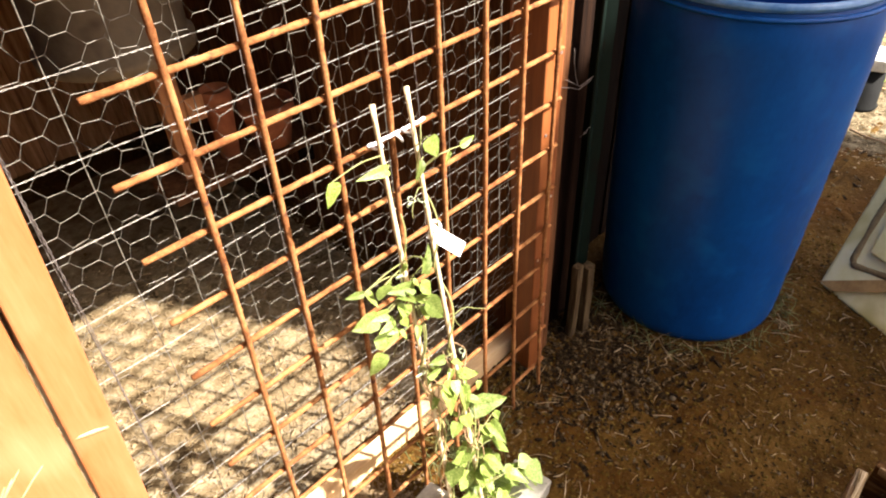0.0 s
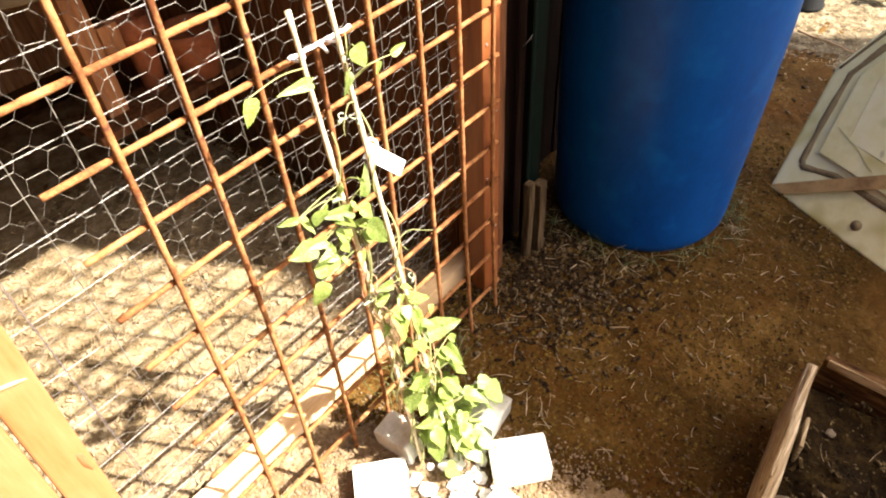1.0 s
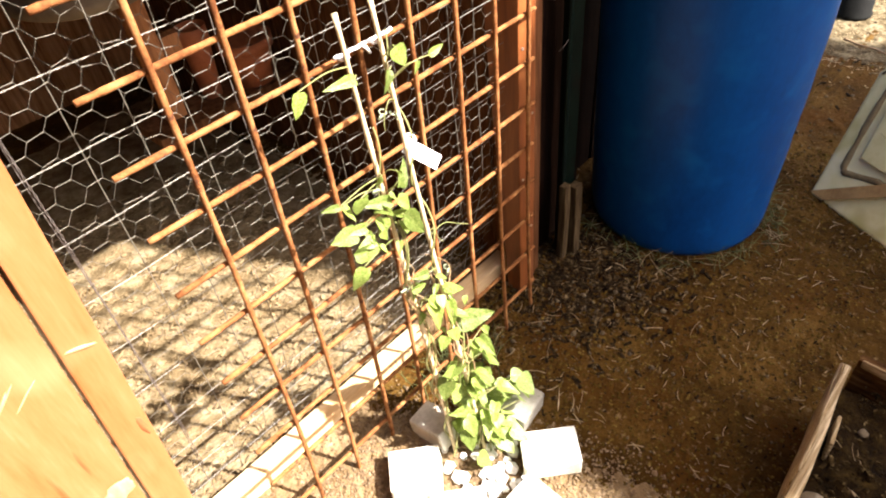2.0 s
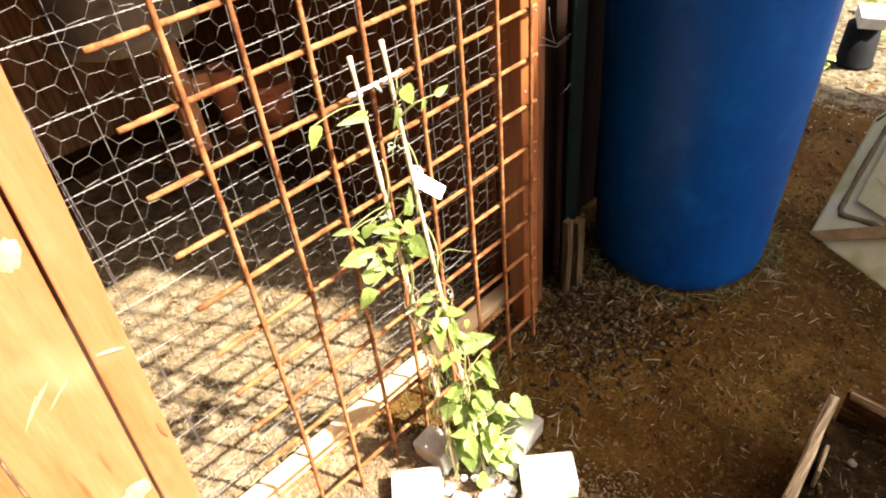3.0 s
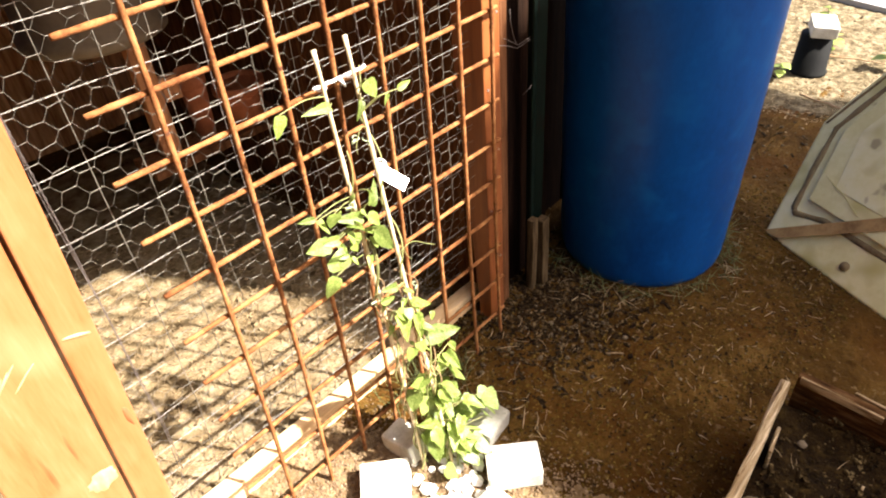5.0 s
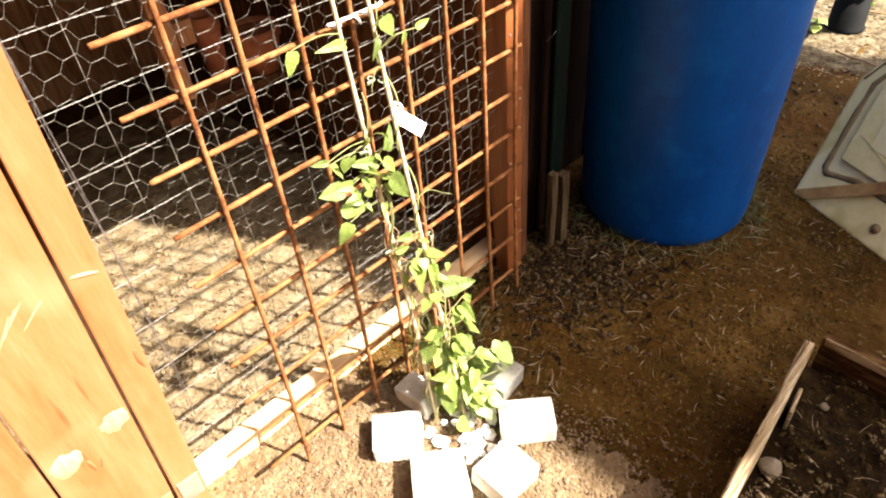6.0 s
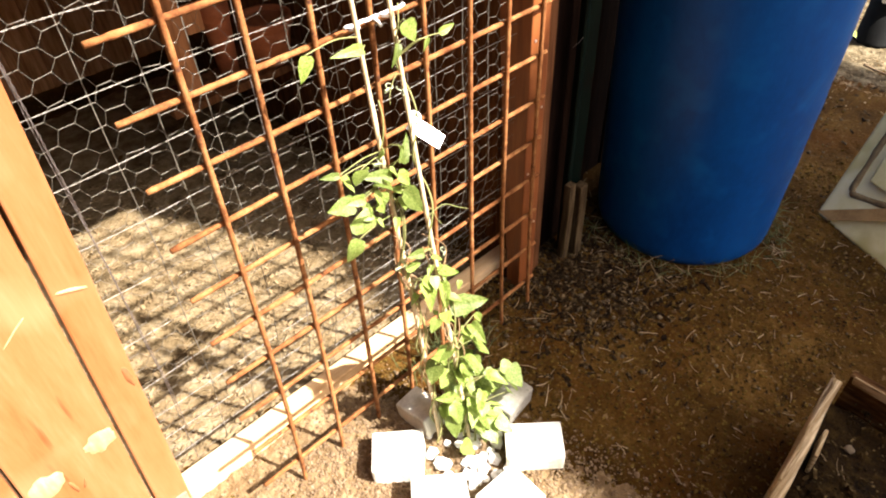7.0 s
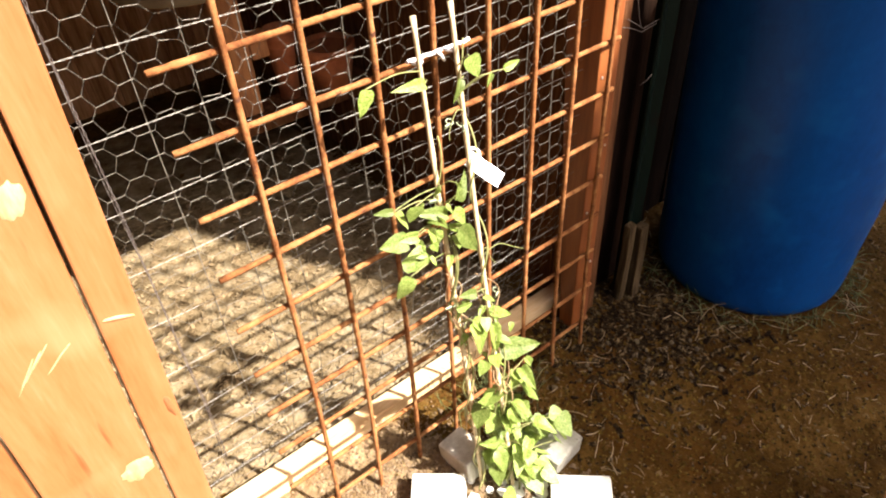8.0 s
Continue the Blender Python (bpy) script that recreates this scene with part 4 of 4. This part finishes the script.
# ---- inside the coop ----
def feeder():
    C = (0.285, 0.93, 0.755)
    t = thing("hanging_feeder", C, "dull galvanised hanging feeder tub in the shade", "feeder")
    part("tub", Geo().lathe([(0.0, 0.0), (0.160, 0.0), (0.176, 0.008), (0.178, 0.034), (0.164, 0.040), (0.172, 0.34), (0.177, 0.345), (0.168, 0.345), (0.156, 0.05), (0.0, 0.02)], C, 40), ZINC, t)
    bail = part("bail", Geo().tube([(C[0] + 0.174 * math.cos(a), C[1], C[2] + 0.34 + 0.16 * math.sin(a)) for a in np.linspace(0, math.pi, 18)], 0.003, 6), DARK_WIRE, t)
    part("chain", Geo().tube([(C[0], C[1], C[2] + 0.495), (C[0], C[1], 2.03)], 0.003, 6), DARK_WIRE, bail)


feeder()


def perch():
    t = thing("perch_stand", (0.37, 0.95, 0.37), "brown timber upright on the shelf in the coop", "perch")
    part("post", Geo().box(*span(0.345, 0.400, 0.94, 0.98, 0.371, 0.728), 0.003, 0.002, 8), INNER_WOOD, t, smooth=False)
    part("arm", Geo().box(*span(0.403, 0.455, 0.942, 0.975, 0.520, 0.59), 0.003, 0.002, 4), INNER_WOOD, t, smooth=False)


perch()


def clay_pot(at, r, h):
    t = thing("clay_pot", at, "small reddish clay pot standing on a shelf in the coop", "pot", group="clay pots in the coop")
    part("body", Geo().lathe([(0, 0), (r * 0.7, 0), (r * 0.97, h * 0.78), (r * 0.9, h * 0.9), (r * 0.6, h * 0.1), (0, h * 0.08)], at, 28), CLAY, t)
    part("rim", Geo().lathe([(r * 0.96, h * 0.76), (r * 1.06, h * 0.78), (r * 1.06, h), (r * 0.92, h), (r * 0.9, h * 0.8)], at, 28), CLAY, t)


def shelf():
    t = thing("low_shelf", (0.45, 0.64, 0), "dark plank shelf fixed inside the coop", "shelf")
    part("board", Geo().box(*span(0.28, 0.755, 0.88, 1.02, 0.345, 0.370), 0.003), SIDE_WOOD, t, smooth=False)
    part("bracket", Geo().box(*span(0.715, 0.755, 0.93, 0.96, 0.26, 0.343), 0.003), SHADE_DARK_WOOD, t, smooth=False)


shelf()
clay_pot((0.630, 0.94, 0.371), 0.075, 0.135)
clay_pot((0.505, 0.975, 0.371), 0.040, 0.205)


# ---- far ground beyond the drum ----
def far_things():
    C = (2.76, -0.10, 0)
    t = thing("nursery_pot", C, "black plastic nursery pot upturned on straw", "pot")
    part("body", Geo().lathe([(0, 0.0), (0.074, 0.0), (0.077, 0.012), (0.071, 0.016), (0.064, 0.175), (0.0, 0.178)], C, 32), BLACK, t)
    g = Geo().box((0.14, 0.10, 0.05), pose(2.76, -0.115, 0.204, 2, -3, 24), 0.006, 0.002, 3)
    solid("white_block", g, PAVER, "white block lying on the black pot", "block", at=(2.76, -0.115, 0.178), smooth=False)
    k = Geo().box((0.06, 7.0, 0.05), Matrix.Translation((3.98, 1.0, 0.01)) @ Matrix.Rotation(radians(-15), 4, "Z"), 0.006)
    solid("kerb", k, KERB, "pale kerb between earth and concrete", "kerb", "structure", smooth=False)
    k = Geo().box((9.0, 7.0, 0.04), Matrix.Translation((3.98, 1.0, 0.0)) @ Matrix.Rotation(radians(-15), 4, "Z") @ Matrix.Translation((4.54, 0, 0)), 0.004)
    solid("slab", k, CONCRETE, "plain grey concrete slab", "slab", "structure", smooth=False)


def twig(a, b, seed):
    r = random.Random(seed)
    a, b = Vector(a), Vector(b)
    pts = [a.lerp(b, i / 9) + Vector((r.uniform(-0.006, 0.006), r.uniform(-0.006, 0.006), r.uniform(0, 0.006))) for i in range(10)]
    solid("twig", Geo().tube(pts, [0.0045 - 0.0003 * i for i in range(10)], 6), DRY_STEM, "dry brown twig lying on straw", "twig", at=tuple(a), group="twigs beyond the drum")


far_things()
twig((2.94, -0.09, 0.012), (2.98, -0.36, 0.016), 1)
twig((2.90, 0.02, 0.012), (2.99, -0.22, 0.014), 2)
twig((2.50, -0.16, 0.012), (2.42, -0.42, 0.014), 3)


# ---- unseen open lean-to, added to cast the shade over drum and path ----
def shade_lean_to():
    d = Vector((0.066, 0.998, 0))
    a = math.atan2(d.y, d.x) - math.pi / 2
    m = Matrix.Translation((1.958, -2.09, 0)) @ Matrix.Rotation(a, 4, "Z")
    t = thing("shade_lean_to", (1.958, -2.09, 0), "unseen tall open lean-to added to cast shade, plain flat roof on posts", "lean-to", kind="structure")
    part("roof", Geo().box((2.1, 2.1, 0.06), m @ Matrix.Translation((1.05, -1.05, 3.40)), 0.004), DULL_BROWN, t, smooth=False)
    for x, y in ((0.2, -0.5), (1.9, -0.5), (0.2, -1.9), (1.9, -1.9)):
        part("post", Geo().box((0.08, 0.08, 3.39), m @ Matrix.Translation((x, y, 1.675)), 0.004), SHADE_DARK_WOOD, t, smooth=False)


shade_lean_to()


# ---- litter on the ground ----
def coop_floor():
    """Litter spread over the earth inside the coop, thinning to nothing at its rim."""
    g = Geo()
    xs, ys = np.linspace(-0.9, 0.72, 90), np.linspace(0.142, 1.9, 90)
    for y in ys:
        for x in xs:
            rim = min(x + 0.9, 0.72 - x, y - 0.142, 1.9 - y)
            p = Vector((x, y, 0))
            g.v.append((x, y, hump(x, y) - 0.012 + 0.02 * min(1, rim / 0.05) + 0.006 * noise.noise(p * 13) + 0.004 * noise.noise(p * 37)))
    g.f = [(j * 90 + i, j * 90 + i + 1, (j + 1) * 90 + i + 1, (j + 1) * 90 + i) for j in range(89) for i in range(89)]
    solid("litter_floor", g, COOP_FLOOR, "pale trampled straw litter on the coop floor", "floor", "structure")


coop_floor()


def dry_earth(x0, x1, y0, y1, nx, ny, lift, earth, rim, slant):
    """Dry trodden crust over the earth, paled as sunlit, ragged rim near shade's edge."""
    g = Geo()
    for y in np.linspace(y0, y1, ny):
        for x in np.linspace(x0, x1, nx):
            p = Vector((x, y, 0))
            inside = min(rim + slant * y - x, y - y0 - 0.08, x - x0 - 0.07) + 0.06 * noise.noise(p * 5) + 0.04 * noise.noise(p * 17) + 0.03 * noise.noise(p * 45)
            g.v.append((x, y, hump(x, y) + lift * max(-1.5, min(1.0, inside / 0.05)) + 0.0022 * noise.noise(p * 40) + 0.0034 * noise.noise(p * 95)))
    g.f = [(j * nx + i, j * nx + i + 1, (j + 1) * nx + i + 1, (j + 1) * nx + i) for j in range(ny - 1) for i in range(nx - 1)]
    solid("dry_earth", g, earth, "dry dusty earth trodden bare, its pale tone standing in for sunlight", "ground", "structure")


# Rim slants to keep the sunlit tone just inside the shade's edge.
dry_earth(-0.45, 0.80, -0.70, 0.093, 290, 190, 0.004, SUNLIT_EARTH, 0.25, -0.33)
# Starts at the far edge of the shade; its paleness stands for sunlight.
dry_earth(2.28, 4.05, -0.60, 1.00, 300, 200, 0.005, FAR_SUNLIT_EARTH, 3.87, 0.0)


def west_light_screen():
    # Out of view; added this tall and long to cut skylight on the drum.
    t = thing("unseen_west_screen", (-1.67, -3.4, 0), "unseen dark board fence added to block skylight from the west", "fence", kind="structure")
    part("rail", Geo().box(*span(-1.70, -1.672, -9.0, 2.2, 0.5, 0.6), 0.003), SHADE_DARK_WOOD, t, smooth=False)
    part("rail", Geo().box(*span(-1.70, -1.672, -9.0, 2.2, 2.9, 3.0), 0.003), SHADE_DARK_WOOD, t, smooth=False)
    for k in range(80):
        y = -9.0 + 0.14 * k
        part("board", Geo().box(*span(-1.67, -1.645 + 0.003 * (k % 2), y, y + 0.139, -0.02, 3.6 + 0.012 * (k % 3)), 0.002), SHADE_DARK_WOOD, t, smooth=False)


west_light_screen()


def seedling(x, y, h, seed):
    r = random.Random(seed)
    t = thing("seedling", (x, y, 0), "small yellow-green seedling in sunny straw", "plant", "seedlings")
    part("stem", Geo().tube([(x, y, -0.005), (x + 0.004, y, h * 0.5), (x, y + 0.005, h)], 0.003, 6), STEM, t)
    for k in range(5):
        a = k * 2.4 + seed
        z = h * (0.45 + 0.13 * k)
        g = Geo()
        d, n = Vector((math.cos(a), math.sin(a), 0.25)).normalized(), Vector((-math.sin(a), math.cos(a), 0))
        L = r.uniform(0.55, 0.75) * min(h, 0.1)
        for i in range(6):
            u = i / 5
            w = 0.4 * L * math.sin(math.pi * min(u + 0.06, 1)) ** 0.8
            c = Vector((x, y, z)) + d * L * u + Vector((0, 0, -0.5 * L * u * u))
            g.v += [tuple(c - n * w), tuple(c + Vector((0, 0, -0.1 * w))), tuple(c + n * w)]
        g.f = [f for i in range(5) for f in ((3 * i, 3 * i + 1, 3 * i + 4, 3 * i + 3), (3 * i + 1, 3 * i + 2, 3 * i + 5, 3 * i + 4))]
        part("leaf", g, LEAF, t)


seedling(-0.161, -0.106, 0.03, 6)
seedling(2.62, -0.03, 0.075, 1)
seedling(2.95, -0.36, 0.13, 2)
seedling(2.98, -0.12, 0.10, 3)
seedling(3.35, 0.02, 0.09, 4)


def scatter():
    r = random.Random(5)
    peb, straw, grass, crumb, chips, dark = Geo(), Geo(), Geo(), Geo(), Geo(), Geo()

    def free(x, y):
        return not (math.hypot(x - 1.257, y + 0.120) < 0.238) and not (x < 0.8 and y < -0.72)

    base = bmesh.new()
    bmesh.ops.create_icosphere(base, subdivisions=1, radius=1)
    base.verts.index_update()
    ico_v, ico_f = [v.co.copy() for v in base.verts], [tuple(v.index for v in f.verts) for f in base.faces]
    base.free()

    def lump(g, x, y, s, z=None):
        sx, sy, sz = s * r.uniform(0.7, 1.4), s * r.uniform(0.7, 1.4), s * r.uniform(0.45, 0.9)
        z = hump(x, y) if z is None else z
        g.add([(x + v.x * sx * r.uniform(0.75, 1.2), y + v.y * sy * r.uniform(0.75, 1.2), z + sz * 0.3 + v.z * sz) for v in ico_v], ico_f)

    def chip(g, x, y, L, z=None):
        z = (hump(x, y) if z is None else z) + 0.0025
        m = Matrix.Translation((x, y, z)) @ Euler((r.uniform(-0.5, 0.5), r.uniform(-0.4, 0.4), r.uniform(0, 6.28))).to_matrix().to_4x4()
        w, h = L * r.uniform(0.25, 0.6), L * r.uniform(0.08, 0.2)
        v = [m @ Vector((a * L / 2 * r.uniform(0.7, 1), b * w / 2 * r.uniform(0.6, 1), c * h / 2)) for a in (-1, 1) for b in (-1, 1) for c in (-1, 1)]
        g.add(v, [(0, 1, 3, 2), (4, 6, 7, 5), (0, 4, 5, 1), (2, 3, 7, 6), (0, 2, 6, 4), (1, 5, 7, 3)])

    for _ in range(12000):
        x, y = r.uniform(-0.35, 1.75), r.uniform(-0.72, 0.12)
        if free(x, y):
            lump(crumb, x, y, r.uniform(0.0012, 0.0042) * (1.5 if r.random() < 0.06 else 1))
    sun_crumbs, litter = Geo(), Geo()
    # Pale crumbs stop at the shade's edge and brighten the sunlit ground.
    for _ in range(19000):
        x, y = r.gauss(0.14, 0.20), r.gauss(-0.26, 0.20)
        if free(x, y) and y < 0.09 and x < 0.32 - 0.40 * y and r.random() < 8 * (0.34 - 0.40 * y - x):
            lump(sun_crumbs, x, y, r.uniform(0.0012, 0.0036) * (1.8 if r.random() < 0.04 else 1), hump(x, y) + 0.004)
    # Pale crumbs on the bed's near corner stand in for its sunlit patch.
    for _ in range(2200):
        x, y = r.uniform(0.12, 0.50), r.uniform(-0.96, -0.735)
        z = 0.135 + 0.02 * noise.noise(Vector((x * 6, y * 6, 1))) + 0.012 * noise.noise(Vector((x * 25, y * 25, 4)))
        lump(sun_crumbs, x, y, r.uniform(0.001, 0.0026), z)
    solid("dry_crumbs", sun_crumbs, SUNLIT_CRUMB, "dry crumbs of earth round pavers and bed, paled as sunlit", "crumbs", "stuff", smooth=False)
    for _ in range(420):
        x, y = r.uniform(-0.3, 1.7), r.uniform(-0.7, 0.2)
        if free(x, y):
            lump(peb, x, y, r.uniform(0.0015, 0.0045))
    for _ in range(1500):
        x, y = r.gauss(0.86, 0.14), r.gauss(-0.08, 0.11)
        if free(x, y):
            chip(chips, x, y, r.uniform(0.006, 0.028))
    for _ in range(2600):
        x, y = r.uniform(0.4, 1.7), r.uniform(-0.7, 0.1)
        if free(x, y):
            chip(chips, x, y, r.uniform(0.003, 0.010))
    for _ in range(4200):
        x, y = r.uniform(1.7, 4.0), r.uniform(-0.5, 0.9)
        lump(crumb if r.random() < 0.4 else (peb if x < 2.15 or r.random() < 0.5 else litter), x, y, r.uniform(0.0015, 0.0045) if r.random() < 0.95 else 0.007)
    for _ in range(420):
        x, y = r.gauss(0.76, 0.13), r.gauss(-0.10, 0.10)
        if free(x, y):
            (lump if r.random() < 0.5 else chip)(peb, x, y, r.uniform(0.0015, 0.004) if r.random() < 0.7 else r.uniform(0.004, 0.009))
    for _ in range(260):
        x, y = r.uniform(1.7, 4.0), r.uniform(-0.5, 0.9)
        chip(chips, x, y, r.uniform(0.015, 0.035))

    def blade(g, x, y, L, w, rise, a=None, z=None):
        a = r.uniform(0, 6.28) if a is None else a
        z = (hump(x, y) if z is None else z) + 0.002
        bend = r.uniform(-0.5, 0.5)
        pts = []
        for k in range(4):
            u = k / 3
            pts.append((x + L * u * math.cos(a + bend * u), y + L * u * math.sin(a + bend * u), z + rise * L * u * (1.4 - 0.7 * u)))
        g.tube(pts, [w, w, w * 0.8, w * 0.4], 3, caps=False)

    shavings = Geo()
    for _ in range(9000):
        x, y = r.uniform(-0.4, 0.7), r.uniform(0.15, 1.3)
        if r.random() < 0.8:
            blade(shavings, x, y, r.uniform(0.008, 0.035), r.uniform(0.0006, 0.0014), r.uniform(0, 0.3), None, hump(x, y) + 0.008)
        else:
            chip(shavings, x, y, r.uniform(0.008, 0.022), hump(x, y) + 0.009)
    solid("coop_litter", shavings, SHAVING, "pale straw and shavings strewn on the coop floor", "litter", "stuff", smooth=False)
    for _ in range(330):
        x, y = r.uniform(0.45, 1.7), r.uniform(-0.7, 0.2)
        if free(x, y):
            blade(straw, x, y, r.uniform(0.008, 0.035), r.uniform(0.0006, 0.0016), r.uniform(0, 0.2))
    for _ in range(90):
        x, y = r.gauss(0.95, 0.2), r.gauss(-0.17, 0.12)
        if free(x, y) and y < 0.05:
            blade(straw, x, y, r.uniform(0.02, 0.07), r.uniform(0.0007, 0.0017), r.uniform(0, 0.25))
    for _ in range(2400):
        x, y = (r.gauss(0.82, 0.14), r.gauss(-0.07, 0.10)) if r.random() < 0.75 else (r.uniform(0.42, 1.7), r.uniform(-0.7, 0.1))
        if free(x, y):
            (lump if r.random() < 0.15 else chip)(dark, x, y, r.uniform(0.002, 0.005) if x > 1.0 or y < -0.25 or r.random() < 0.85 else r.uniform(0.005, 0.009))
    # Pale blades lie only past the shade's far edge, brightening the ground.
    for _ in range(7500):
        x, y = r.uniform(2.3, 4.0), r.uniform(-0.5, 0.9)
        blade(litter, x, y, r.uniform(0.008, 0.026), r.uniform(0.0005, 0.0010), r.uniform(0, 0.3))
    for _ in range(240):
        a = r.uniform(2.4, 6.2) if r.random() < 0.8 else r.gauss(5.3, 0.25)
        q = 0.24 + abs(r.gauss(0, 0.025))
        blade(grass if r.random() < 0.8 else straw, 1.257 + q * math.cos(a), -0.120 + q * math.sin(a), r.uniform(0.02, 0.075), r.uniform(0.0006, 0.0014), r.uniform(0, 0.9))
    for _ in range(160):
        blade(grass, r.gauss(0.40, 0.05), r.gauss(-0.03, 0.03), r.uniform(0.03, 0.08), 0.0008, r.uniform(0.5, 2.0))
    solid("earth_crumbs", crumb, CRUMB, "crumbs of dry brown earth", "crumbs", "stuff", smooth=False)
    solid("dark_mulch", dark, MULCH, "dark rotting bark bits over the shaded earth", "mulch", "stuff", smooth=False)
    solid("bark_chips", chips, CHIP, "bark and wood chips strewn by the drum", "chips", "stuff", smooth=False)
    solid("pebbles", peb, PEBBLE, "loose grit and pebbles over the earth", "pebbles", "stuff")
    solid("grass", grass, GRASS, "thin dry grass round the drum's foot", "grass", "stuff")
    bits = Geo()
    for _ in range(6500):
        x, y = r.uniform(0.1, 0.8), r.uniform(-1.15, -0.74)
        s = 0.135 + 0.02 * noise.noise(Vector((x * 6, y * 6, 1))) + 0.012 * noise.noise(Vector((x * 25, y * 25, 4)))
        (lump if r.random() < 0.45 else chip)(bits, x, y, r.uniform(0.0012, 0.003) if r.random() < 0.8 else r.uniform(0.004, 0.007), s)
    for _ in range(110):
        x, y = r.uniform(0.2, 0.8), r.uniform(-1.05, -0.74)
        chip(bits, x, y, r.uniform(0.008, 0.024), 0.142 + 0.02 * noise.noise(Vector((x * 6, y * 6, 1))) + 0.012 * noise.noise(Vector((x * 25, y * 25, 4))))
    for _ in range(22):
        blade(straw, r.uniform(0.15, 0.7), r.uniform(-1.1, -0.74), r.uniform(0.015, 0.04), 0.0007, r.uniform(0, 0.2), None, 0.148)
    for _ in range(300):
        x, y = r.gauss(0.33, 0.10), r.uniform(-0.90, -0.735)
        z = 0.139 + 0.02 * noise.noise(Vector((x * 6, y * 6, 1))) + 0.012 * noise.noise(Vector((x * 25, y * 25, 4)))
        if r.random() < 0.5:
            blade(straw, x, y, r.uniform(0.008, 0.035), r.uniform(0.0004, 0.0008), r.uniform(0, 0.3), None, z)
        else:
            chip(straw, x, y, r.uniform(0.004, 0.014), z)
    solid("straw", straw, STRAW, "bits of dry straw over the earth", "straw", "stuff")
    solid("dry_litter", litter, LITTER, "dry straw litter beyond the drum, paled to a sunlit tone", "litter", "stuff")
    solid("bed_crumbs", bits, BED_BITS, "crumbs and chips on the bed's soil", "crumbs", "stuff", smooth=False)
    for x, y, s in ((0.502, -0.755, 0.019), (0.348, -0.765, 0.019), (0.398, -0.797, 0.012), (0.51, -0.966, 0.017), (0.37, -0.83, 0.012), (0.44, -0.80, 0.008), (0.694, -0.775, 0.008)):
        g = Geo()
        blob(g, (x, y, 0.141 + s * 0.3), s, x * 30, 0.6, 2)
        g.v = [(x + (p[0] - x) * r.uniform(0.88, 1.2), y + (p[1] - y) * r.uniform(0.88, 1.2), p[2]) for p in g.v]
        solid("rock", g, ROCK, "angular tan rock lying on the bed's soil", "rock", at=(x, y, 0.15), group="rocks in the bed", smooth=False)


scatter()
